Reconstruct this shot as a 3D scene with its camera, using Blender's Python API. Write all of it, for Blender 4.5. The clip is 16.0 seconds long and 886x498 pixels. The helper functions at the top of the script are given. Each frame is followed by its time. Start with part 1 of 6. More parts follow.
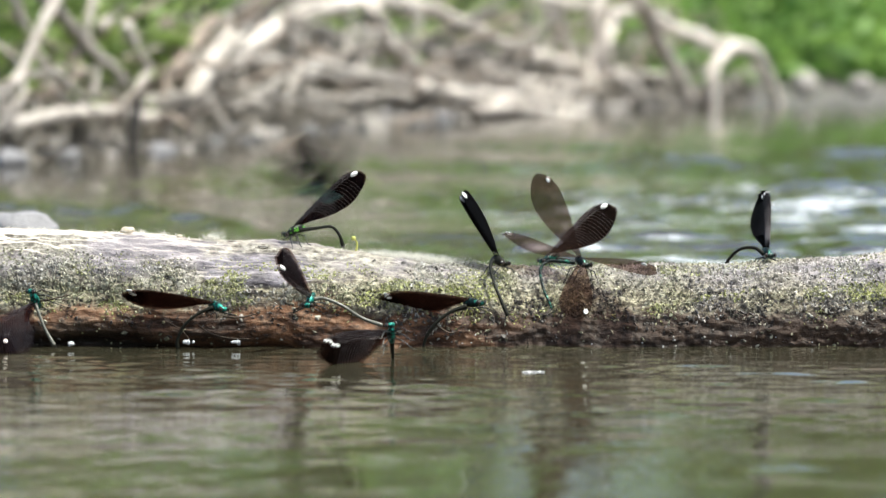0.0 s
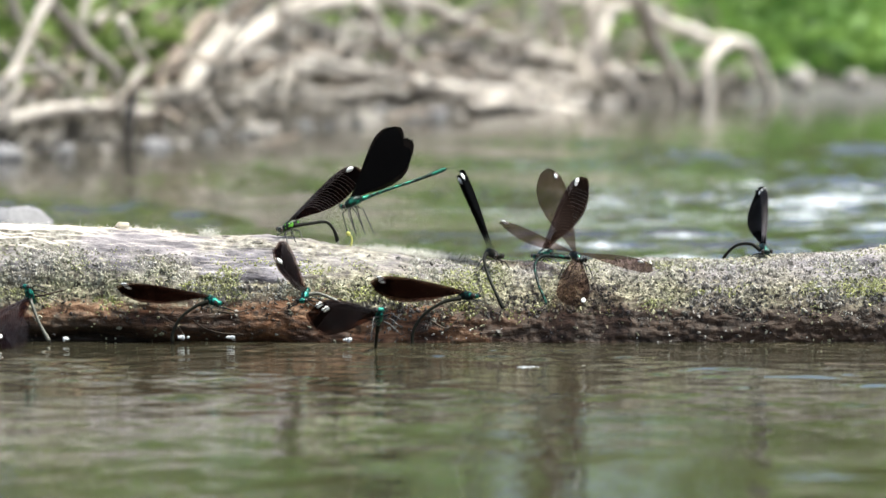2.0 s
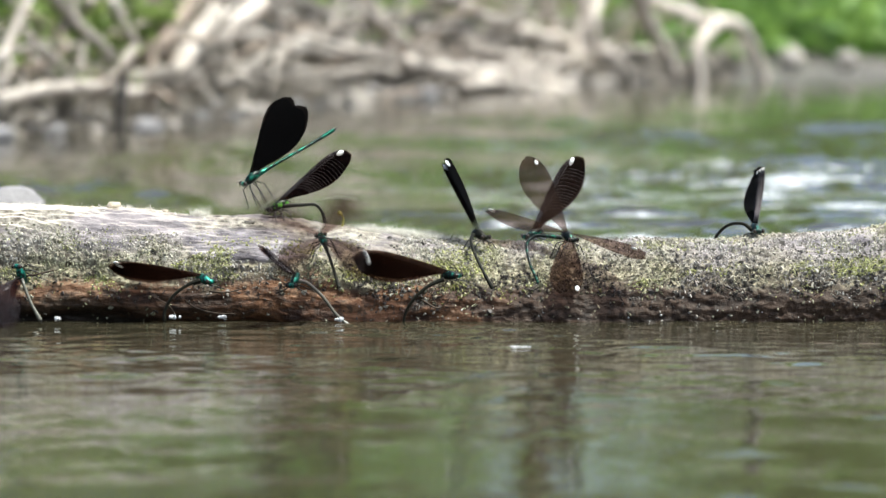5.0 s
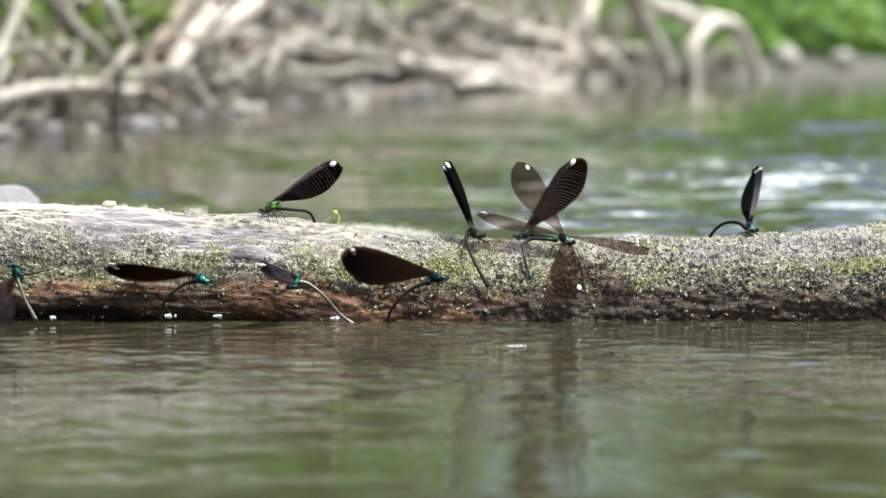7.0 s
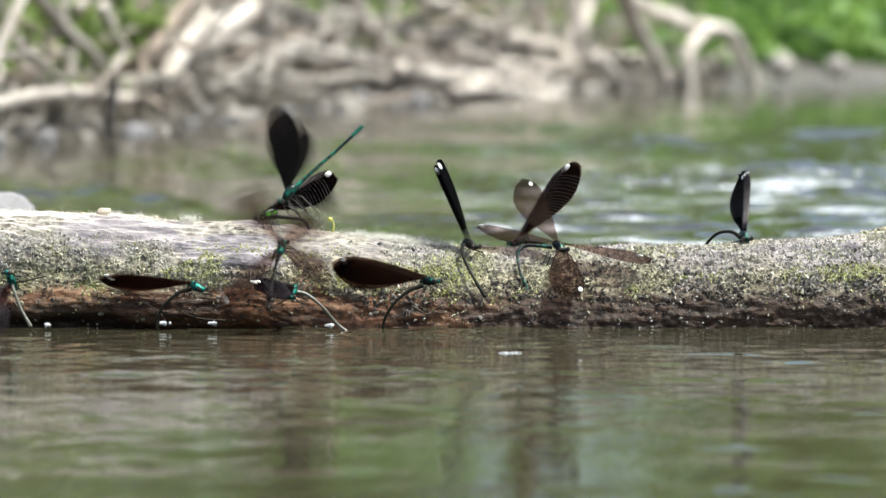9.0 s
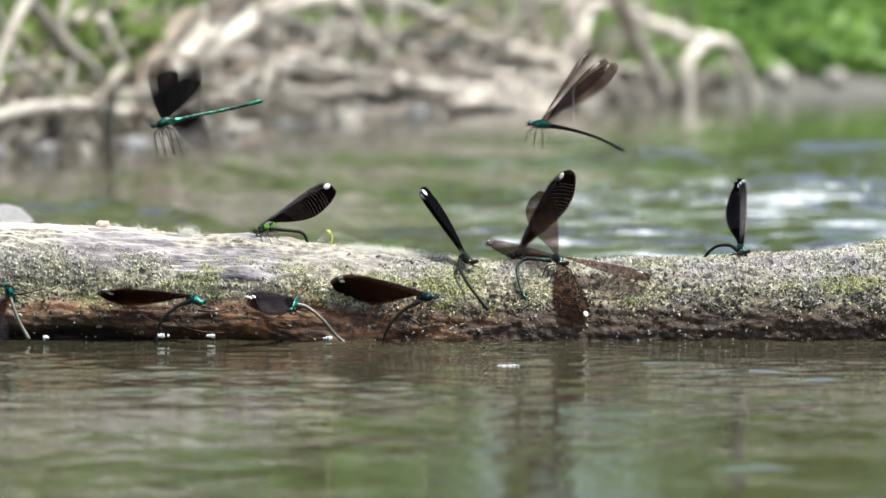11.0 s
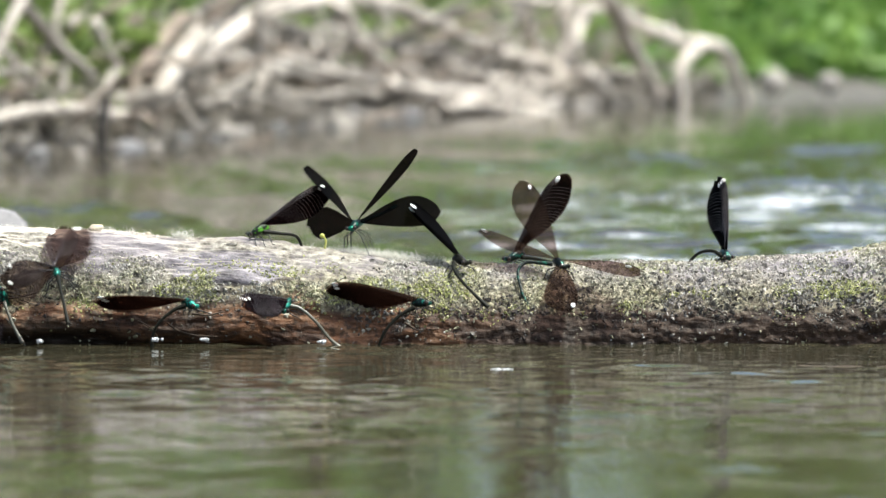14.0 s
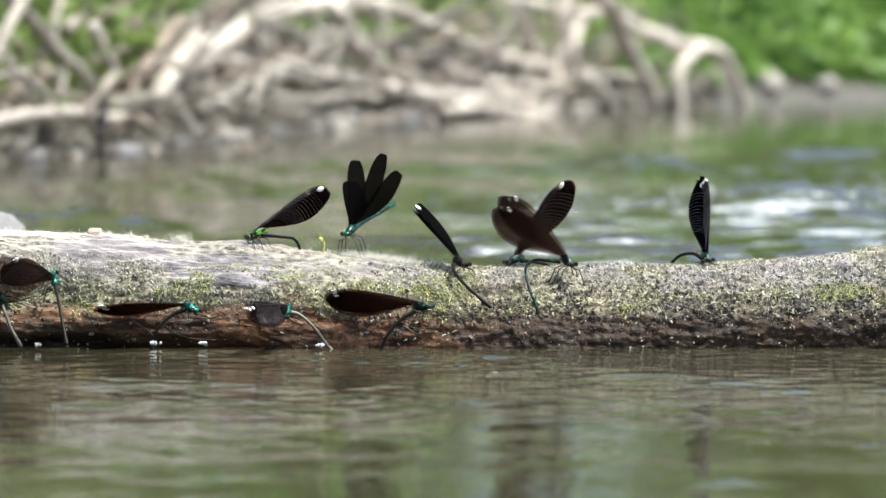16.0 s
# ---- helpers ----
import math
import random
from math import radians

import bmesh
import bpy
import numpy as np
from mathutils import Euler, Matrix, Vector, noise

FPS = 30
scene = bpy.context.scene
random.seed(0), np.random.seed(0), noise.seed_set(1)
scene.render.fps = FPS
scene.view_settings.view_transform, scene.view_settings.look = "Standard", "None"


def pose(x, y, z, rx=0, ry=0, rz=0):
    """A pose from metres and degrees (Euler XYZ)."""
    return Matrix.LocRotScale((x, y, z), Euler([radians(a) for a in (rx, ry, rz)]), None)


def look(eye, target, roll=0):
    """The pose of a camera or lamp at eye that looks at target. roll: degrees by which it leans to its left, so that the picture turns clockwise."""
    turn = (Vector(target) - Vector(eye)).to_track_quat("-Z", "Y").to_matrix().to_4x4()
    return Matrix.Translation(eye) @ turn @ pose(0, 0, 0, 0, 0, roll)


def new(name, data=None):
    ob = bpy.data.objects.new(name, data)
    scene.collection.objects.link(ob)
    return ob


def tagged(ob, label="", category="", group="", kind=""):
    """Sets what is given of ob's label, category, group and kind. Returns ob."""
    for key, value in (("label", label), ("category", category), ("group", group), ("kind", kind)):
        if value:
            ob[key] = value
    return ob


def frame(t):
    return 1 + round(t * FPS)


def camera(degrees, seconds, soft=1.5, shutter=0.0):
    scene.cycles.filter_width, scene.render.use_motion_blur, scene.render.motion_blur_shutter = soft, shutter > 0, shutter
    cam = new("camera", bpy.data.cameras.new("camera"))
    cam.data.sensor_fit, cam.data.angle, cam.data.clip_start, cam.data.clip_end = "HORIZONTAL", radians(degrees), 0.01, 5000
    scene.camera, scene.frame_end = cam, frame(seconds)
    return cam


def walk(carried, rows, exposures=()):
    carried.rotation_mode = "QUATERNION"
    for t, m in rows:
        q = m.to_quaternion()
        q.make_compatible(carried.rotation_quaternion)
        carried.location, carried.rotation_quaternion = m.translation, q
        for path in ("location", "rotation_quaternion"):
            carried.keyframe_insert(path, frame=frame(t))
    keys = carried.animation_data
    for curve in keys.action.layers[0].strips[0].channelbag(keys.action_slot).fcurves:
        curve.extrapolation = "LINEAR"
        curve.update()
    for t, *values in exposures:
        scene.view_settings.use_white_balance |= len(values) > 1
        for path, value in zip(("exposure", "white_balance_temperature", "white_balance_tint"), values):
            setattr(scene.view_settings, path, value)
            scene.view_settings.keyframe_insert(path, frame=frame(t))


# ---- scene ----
# A long lens on a tripod, close over a stream, that slowly turns and tilts.
cam = camera(12.0, 16.0, soft=1.5, shutter=0.8)
cam.data.dof.use_dof = True
cam.data.dof.focus_distance = 1.452
cam.data.dof.aperture_fstop = 24.0
walk(cam, [
    (0, pose(0, -1.473, 0.1002, 87.3596, 0, 0.0000)),
    (0.5, pose(0, -1.473, 0.1002, 87.3481, 0, -0.0230)),
    (1, pose(0, -1.473, 0.1002, 87.3481, 0, -0.0238)),
    (1.5, pose(0, -1.473, 0.1002, 87.3120, 0, -0.0469)),
    (2, pose(0, -1.473, 0.1002, 87.2952, 0, -0.0707)),
    (2.5, pose(0, -1.473, 0.1002, 87.1833, 0, -0.1060)),
    (3, pose(0, -1.473, 0.1002, 87.1365, 0, -0.1290)),
    (3.5, pose(0, -1.473, 0.1002, 87.1013, 0, -0.1413)),
    (4, pose(0, -1.473, 0.1002, 87.0661, 0, -0.1529)),
    (6.5, pose(0, -1.473, 0.1002, 86.9963, 0, -0.2350)),
    (7, pose(0, -1.473, 0.1002, 87.0071, 0, -0.2473)),
    (7.5, pose(0, -1.473, 0.1002, 87.0193, 0, -0.2704)),
    (8, pose(0, -1.473, 0.1002, 87.0431, 0, -0.2934)),
    (8.5, pose(0, -1.473, 0.1002, 87.0783, 0, -0.2942)),
    (9, pose(0, -1.473, 0.1002, 87.1021, 0, -0.3180)),
    (11.5, pose(0, -1.473, 0.1002, 87.2890, 0, -0.3533)),
    (12, pose(0, -1.473, 0.1002, 87.2890, 0, -0.3764)),
    (12.5, pose(0, -1.473, 0.1002, 87.2890, 0, -0.4002)),
    (13, pose(0, -1.473, 0.1002, 87.2890, 0, -0.4232)),
    (13.5, pose(0, -1.473, 0.1002, 87.3013, 0, -0.4232)),
    (14, pose(0, -1.473, 0.1002, 87.3243, 0, -0.4240)),
    (14.5, pose(0, -1.473, 0.1002, 87.3366, 0, -0.4240)),
    (15, pose(0, -1.473, 0.1002, 87.3481, 0, -0.4355)),
    (15.5, pose(0, -1.473, 0.1002, 87.3596, 0, -0.4470)),
    (16, pose(0, -1.473, 0.1002, 87.3718, 0, -0.4470)),
], exposures=((0, 0.68, 6500, 2), (16, 0.68, 6500, 2)))

# High summer sun, clear sky.
SUN_UP, SUN_TURN = 68, 113
world = bpy.data.worlds.new("sky")
scene.world = world
world.use_nodes = True
sky = world.node_tree.nodes.new("ShaderNodeTexSky")
sky.sky_type, sky.sun_disc = "NISHITA", False
sky.air_density, sky.dust_density, sky.ozone_density = 0.8, 4.5, 0.7
sky.sun_elevation, sky.sun_rotation = radians(SUN_UP), radians(SUN_TURN)
world.node_tree.links.new(sky.outputs[0], world.node_tree.nodes["Background"].inputs[0])
world.node_tree.nodes["Background"].inputs[1].default_value = 0.17
sun = new("sun", bpy.data.lights.new("sun", "SUN"))
sun.data.energy, sun.data.angle, sun.data.color = 4.7, radians(0.55), (1.0, 0.99, 0.955)
sun.matrix_basis = look((0, 0, 0), (-math.sin(radians(SUN_TURN)) * math.cos(radians(SUN_UP)),
                                    -math.cos(radians(SUN_TURN)) * math.cos(radians(SUN_UP)), -math.sin(radians(SUN_UP))))

# ---- materials ----
class Nodes:
    """A short way to write node trees."""

    def __init__(self, name):
        self.mat = bpy.data.materials.new(name)
        self.mat.use_nodes = True
        self.tree = self.mat.node_tree
        self.shader = self.tree.nodes["Principled BSDF"]

    def add(self, kind, **given):
        node = self.tree.nodes.new("ShaderNode" + kind)
        for key, value in given.items():
            if key == "feature":
                node.feature = value
            elif key == "operation":
                node.operation = value
            elif key == "data_type":
                node.data_type = value
            elif key == "blend_type":
                node.blend_type = value
            else:
                self.put(node.inputs[key.replace("__", " ")], value)
        return node

    def put(self, socket, value):
        if isinstance(value, bpy.types.NodeSocket):
            self.tree.links.new(value, socket)
        else:
            socket.default_value = value

    def set(self, **given):
        for key, value in given.items():
            self.put(self.shader.inputs[key.replace("__", " ")], value)

    def noise(self, scale, detail=4, where=None, rough=0.55, stretch=None):
        if where is None:
            where = self.add("TexCoord").outputs["Object"]
        if stretch:
            where = self.add("Mapping", Vector=where, Scale=stretch).outputs[0]
        return self.add("TexNoise", Vector=where, Scale=scale, Detail=detail, Roughness=rough).outputs[0]

    def ramp(self, value, *stops):
        node = self.add("ValToRGB", Fac=value)
        ramp = node.color_ramp
        while len(ramp.elements) < len(stops):
            ramp.elements.new(0.5)
        for element, (at, colour) in zip(ramp.elements, stops):
            element.position = at
            element.color = (*colour, 1) if len(colour) == 3 else colour
        return node.outputs[0]

    def mix(self, fac, a, b, blend="MIX"):
        node = self.add("Mix", data_type="RGBA", blend_type=blend)
        self.put(node.inputs[0], fac)
        for socket, value in ((node.inputs[6], a), (node.inputs[7], b)):
            self.put(socket, (*value, 1) if isinstance(value, tuple) and len(value) == 3 else value)
        return node.outputs[2]

    def calc(self, op, a, b=0.0, c=0.0):
        node = self.add("Math", operation=op)
        for socket, value in zip(node.inputs, (a, b, c)):
            self.put(socket, value)
        return node.outputs[0]

    def bump(self, height, strength, distance):
        self.set(Normal=self.add("Bump", Strength=strength, Distance=distance, Height=height).outputs[0])


def grey(v):
    return (v, v, v)


def water_material():
    n = Nodes("stream_water")
    obj = n.add("TexCoord").outputs["Object"]
    coarse = n.noise(19, 2, obj, 0.5, (0.6, 1.0, 1.0))
    fine = n.noise(60, 3, obj, 0.55, (0.45, 1.0, 1.0))
    ripple = n.noise(150, 2, obj, 0.5, (0.4, 1.0, 1.0))
    # ripples crowd on the near side of the log; the far side has longer, smoother waves
    near = n.add("MapRange", Value=n.add("SeparateXYZ", Vector=obj).outputs[1], From__Min=0.15, From__Max=-0.1, To__Min=0.22).outputs[0]
    high = n.calc("ADD", n.calc("MULTIPLY", n.calc("SUBTRACT", 1.0, near), n.calc("MULTIPLY", coarse, 0.0022)), n.calc("MULTIPLY", near, n.calc("ADD", n.calc("MULTIPLY", fine, 0.0002), n.calc("MULTIPLY", ripple, 0.00012))))
    n.bump(high, 1.0, 1.0)
    tone = n.ramp(n.noise(3.0, 3, obj, 0.5, (0.5, 1, 1)), (0.3, (0.038, 0.031, 0.020)), (0.7, (0.032, 0.030, 0.018)))
    # sky glints on the riffle, painted in as white streaks
    spot = n.add("SeparateXYZ", Vector=obj)
    riffle = n.calc("MULTIPLY", n.add("MapRange", Value=n.calc("ADD", spot.outputs[0], n.calc("MULTIPLY", n.noise(2.5, 2, obj), 0.25)), From__Min=0.06, From__Max=0.24).outputs[0],
                    n.add("MapRange", Value=spot.outputs[1], From__Min=0.06, From__Max=0.3).outputs[0])
    riffle = n.calc("MULTIPLY", riffle, n.add("MapRange", Value=spot.outputs[1], From__Min=2.6, From__Max=1.6).outputs[0])
    streak = n.calc("ADD", n.noise(20, 5, obj, 0.7, (0.42, 1.0, 1.0)), n.calc("MULTIPLY", n.calc("SUBTRACT", riffle, 1.0), 0.13))
    sky_glint = n.calc("MULTIPLY", n.ramp(streak, (0.51, grey(0.0)), (0.62, grey(0.75))), n.add("MapRange", Value=spot.outputs[1], From__Min=0.06, From__Max=0.15).outputs[0])
    n.set(Base__Color=n.mix(sky_glint, tone, (0.62, 0.65, 0.68)), Roughness=n.calc("MULTIPLY_ADD", sky_glint, 0.4, 0.05), IOR=1.34)
    return n.mat


def log_material():
    n = Nodes("weathered_log")
    geo = n.add("NewGeometry").outputs["Position"]
    place = n.add("SeparateXYZ", Vector=geo)
    along = place.outputs[0]
    warp = n.add("Mix", data_type="VECTOR")
    n.put(warp.inputs[0], 0.006)
    n.put(warp.inputs[4], geo)
    n.put(warp.inputs[5], n.add("TexNoise", Vector=geo, Scale=45.0, Detail=2.0).outputs["Color"])
    grain = n.noise(170, 5, warp.outputs[1], 0.65, (0.22, 1, 1))
    spots = n.noise(300, 5, geo, 0.7)
    blotch = n.noise(38, 4, geo, 0.6)
    tint = n.noise(22, 3, geo, 0.5)
    # grey-lilac weathered bark with dark pits
    wood = n.ramp(grain, (0.34, (0.06, 0.054, 0.058)), (0.45, (0.14, 0.126, 0.137)), (0.56, (0.24, 0.216, 0.226)), (0.68, (0.40, 0.36, 0.36)))
    crust = n.ramp(spots, (0.38, (0.07, 0.061, 0.05)), (0.5, (0.20, 0.184, 0.155)), (0.64, (0.38, 0.357, 0.31)))
    # a lens-shaped patch of bare lilac heartwood round an old knot
    lens = n.calc("ADD", n.calc("POWER", n.calc("MULTIPLY", n.calc("ADD", along, 0.063), 44.0), 2.0), n.calc("POWER", n.calc("MULTIPLY", n.calc("SUBTRACT", place.outputs[2], 0.0262), 170.0), 2.0))
    lens = n.add("MapRange", Value=n.calc("ADD", lens, n.calc("MULTIPLY", n.calc("SUBTRACT", blotch, 0.5), 1.6)), From__Min=1.1, From__Max=0.75).outputs[0]
    swirl = n.noise(260, 4, warp.outputs[1], 0.6, (0.3, 1, 1))
    knotty = n.ramp(swirl, (0.38, (0.05, 0.045, 0.055)), (0.5, (0.15, 0.137, 0.157)), (0.64, (0.30, 0.275, 0.30)))
    face = n.mix(n.ramp(blotch, (0.40, grey(0.0)), (0.56, grey(1.0))), wood, crust)
    golden = n.ramp(spots, (0.42, (0.04, 0.03, 0.018)), (0.52, (0.20, 0.175, 0.105)), (0.62, (0.37, 0.34, 0.225)))
    mid = n.add("MapRange", Value=n.calc("ADD", place.outputs[2], n.calc("MULTIPLY", n.calc("SUBTRACT", tint, 0.5), 0.02)), From__Min=0.026, From__Max=0.019).outputs[0]
    face = n.mix(n.calc("MULTIPLY", mid, 0.7), face, golden)
    face = n.mix(n.calc("MULTIPLY", lens, 0.85), face, knotty)
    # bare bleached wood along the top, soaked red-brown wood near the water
    height = n.calc("ADD", place.outputs[2], n.calc("MULTIPLY", n.calc("SUBTRACT", n.noise(60, 4, geo), 0.5), 0.022))
    bare = n.ramp(grain, (0.3, (0.36, 0.30, 0.255)), (0.5, (0.50, 0.435, 0.375)), (0.7, (0.59, 0.52, 0.455)))
    lifted = n.add("SeparateXYZ", Vector=n.add("NewGeometry").outputs["Normal"]).outputs[2]
    top = n.add("MapRange", Value=n.calc("ADD", lifted, n.calc("MULTIPLY", n.calc("SUBTRACT", blotch, 0.5), 0.4)), From__Min=0.85, From__Max=0.95).outputs[0]
    top = n.calc("MULTIPLY", top, n.add("MapRange", Value=n.calc("ADD", along, n.calc("MULTIPLY", tint, 0.05)), From__Min=-0.04, From__Max=-0.09, To__Min=0.15).outputs[0])
    face = n.mix(top, face, bare)
    # darker than wet wood alone: the flank's shade is painted into these tones
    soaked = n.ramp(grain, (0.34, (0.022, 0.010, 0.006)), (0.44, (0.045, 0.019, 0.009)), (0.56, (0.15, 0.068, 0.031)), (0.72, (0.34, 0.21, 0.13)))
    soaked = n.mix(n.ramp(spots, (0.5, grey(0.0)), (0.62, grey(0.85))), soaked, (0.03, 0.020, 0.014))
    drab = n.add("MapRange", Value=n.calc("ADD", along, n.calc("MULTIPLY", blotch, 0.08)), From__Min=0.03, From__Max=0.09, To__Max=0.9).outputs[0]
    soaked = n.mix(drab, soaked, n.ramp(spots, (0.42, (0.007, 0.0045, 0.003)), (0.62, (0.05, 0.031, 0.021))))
    # near-black at the thick end's waterline: rot, plus painted shade of the undercut
    rot_shade = n.calc("MULTIPLY", n.add("MapRange", Value=n.calc("ADD", along, n.calc("MULTIPLY", blotch, 0.1)), From__Min=-0.01, From__Max=-0.06).outputs[0],
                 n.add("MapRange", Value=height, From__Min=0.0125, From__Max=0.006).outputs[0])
    soaked = n.mix(n.calc("MULTIPLY", rot_shade, 0.85), soaked, (0.016, 0.013, 0.009))
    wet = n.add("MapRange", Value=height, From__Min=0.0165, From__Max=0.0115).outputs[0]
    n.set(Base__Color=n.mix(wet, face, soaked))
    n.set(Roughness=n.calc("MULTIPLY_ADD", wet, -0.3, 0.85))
    high = n.calc("ADD", n.calc("MULTIPLY", spots, 0.0012), n.calc("ADD", n.calc("MULTIPLY", grain, 0.0020), n.calc("MULTIPLY", n.noise(130, 2, geo), 0.0022)))
    n.bump(high, 0.8, 1.0)
    n.set(Specular__IOR__Level=0.25)
    return n.mat


def crumb_material():
    n = Nodes("lichen_crumbs")
    geo = n.add("NewGeometry")
    tone = n.ramp(geo.outputs["Random Per Island"], (0.0, (0.13, 0.12, 0.103)), (0.4, (0.24, 0.228, 0.195)), (0.8, (0.35, 0.335, 0.30)), (1.0, (0.47, 0.46, 0.43)))
    olive = n.ramp(n.noise(40, 3, geo.outputs["Position"]), (0.42, grey(0.0)), (0.60, grey(0.8)))
    lilac = n.ramp(n.noise(26, 3, geo.outputs["Position"]), (0.45, grey(0.0)), (0.62, grey(0.7)))
    tone = n.mix(olive, tone, (0.96, 1.0, 0.62), "MULTIPLY")
    n.set(Base__Color=n.mix(lilac, tone, (1.0, 0.93, 1.02), "MULTIPLY"), Roughness=0.9)
    return n.mat


def moss_material():
    n = Nodes("yellow_green_moss")
    geo = n.add("NewGeometry")
    tone = n.ramp(geo.outputs["Random Per Island"], (0.0, (0.10, 0.098, 0.045)), (0.5, (0.29, 0.295, 0.135)), (1.0, (0.47, 0.475, 0.25)))
    vivid = n.ramp(n.noise(45, 3, geo.outputs["Position"]), (0.45, grey(0.0)), (0.62, grey(0.8)))
    n.set(Base__Color=n.mix(vivid, tone, (1.0, 1.05, 0.66), "MULTIPLY"), Roughness=0.9)
    return n.mat


def sheen_material(name, dark, bright, low, high, scale):
    """Metallic insect cuticle: dark, with bright glinting patches."""
    n = Nodes(name)
    spots = n.noise(scale, 3)
    n.set(Base__Color=n.ramp(spots, (low, dark), (high, bright)), Roughness=0.3, Metallic=0.55)
    n.bump(n.noise(scale * 2.5, 2), 0.5, 0.0004)
    return n.mat


def plain(name, colour, roughness=0.6, metallic=0.0, spread=0.25, scale=60.0, bump=0.0, **more):
    """A surface in one colour, uneven by noise at two scales."""
    n = Nodes(name)
    low, high = (tuple(min(1, c * k) for c in colour) for k in (1 - spread, 1 + spread))
    tone = n.mix(n.noise(scale, 4), low, high)
    tone = n.mix(0.35, tone, n.ramp(n.noise(scale * 7, 3), (0.35, low), (0.65, high)))
    n.set(Base__Color=tone, Roughness=roughness, Metallic=metallic, **more)
    if bump:
        n.bump(n.noise(scale * 4, 3), 0.6, bump)
    return n.mat


def wing_material(name, colour, clear, shine, tip=0.5):
    """Smoky wing membrane with fine dark veins, partly seen through, denser towards the tip."""
    n = Nodes(name)
    at = n.add("TexCoord").outputs["Object"]
    veins = n.add("TexVoronoi", feature="DISTANCE_TO_EDGE", Vector=n.add("Mapping", Vector=at, Scale=(0.5, 1.0, 0.0)).outputs[0], Scale=2300).outputs[0]
    out = n.add("MapRange", Value=n.calc("MULTIPLY_ADD", n.noise(150, 2, at), 0.006, n.add("SeparateXYZ", Vector=at).outputs[0]), From__Min=0.012, From__Max=0.031).outputs[0]
    dark = n.ramp(veins, (0.03, grey(0.45)), (0.14, grey(1.0)))
    tone = n.mix(n.noise(120, 3, at), tuple(c * 0.75 for c in colour), tuple(c * 1.25 for c in colour))
    tone = n.mix(out, tone, tuple(c * tip for c in colour))
    tone = n.mix(1.0, tone, dark, "MULTIPLY")
    n.set(Base__Color=tone, Roughness=shine, IOR=1.5, Specular__IOR__Level=0.02)
    lit = n.add("MixShader", Fac=0.5)
    n.put(lit.inputs[1], n.shader.outputs[0])
    n.put(lit.inputs[2], n.add("BsdfTranslucent", Color=tone).outputs[0])
    cover = n.calc("MAXIMUM", n.ramp(veins, (0.02, grey(1.0 - clear * 0.6)), (0.12, grey(1.0 - clear))), n.calc("MULTIPLY", out, 1.0 - clear * (0.4 + 0.5 * tip)))
    through_light = n.add("BsdfTransparent", Color=(0.84, 0.66, 0.62, 1))
    mixer = n.add("MixShader")
    n.put(mixer.inputs[0], cover)
    n.put(mixer.inputs[1], through_light.outputs[0])
    n.put(mixer.inputs[2], lit.outputs[0])
    n.tree.links.new(mixer.outputs[0], n.tree.nodes["Material Output"].inputs[0])
    return n.mat


def leaf_material(name, a, b, c):
    n = Nodes(name)
    isle = n.add("NewGeometry").outputs["Random Per Island"]
    n.set(Base__Color=n.ramp(isle, (0.0, a), (0.5, b), (1.0, c)), Roughness=0.5)
    n.set(Subsurface__Weight=0.0, Transmission__Weight=0.0)
    light = n.add("BsdfTranslucent", Color=n.ramp(isle, (0.0, tuple(k * 1.3 for k in a)), (1.0, tuple(k * 1.5 for k in c))))
    mixer = n.add("MixShader", Fac=0.4)
    n.put(mixer.inputs[1], n.shader.outputs[0])
    n.put(mixer.inputs[2], light.outputs[0])
    n.tree.links.new(mixer.outputs[0], n.tree.nodes["Material Output"].inputs[0])
    return n.mat


def root_material(name, lift):
    n = Nodes(name)
    at = n.add("TexCoord").outputs["Object"]
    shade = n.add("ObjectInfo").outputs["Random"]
    tone = n.ramp(n.noise(14, 5, at, 0.6), *((p, tuple(c * lift for c in q)) for p, q in ((0.3, (0.27, 0.238, 0.208)), (0.5, (0.47, 0.42, 0.375)), (0.7, (0.63, 0.575, 0.525)))))
    tone = n.mix(n.calc("MULTIPLY", shade, 0.3), tone, (0.38, 0.33, 0.285))
    n.set(Base__Color=tone, Roughness=0.85)
    n.bump(n.noise(60, 4, at), 0.6, 0.006)
    return n.mat


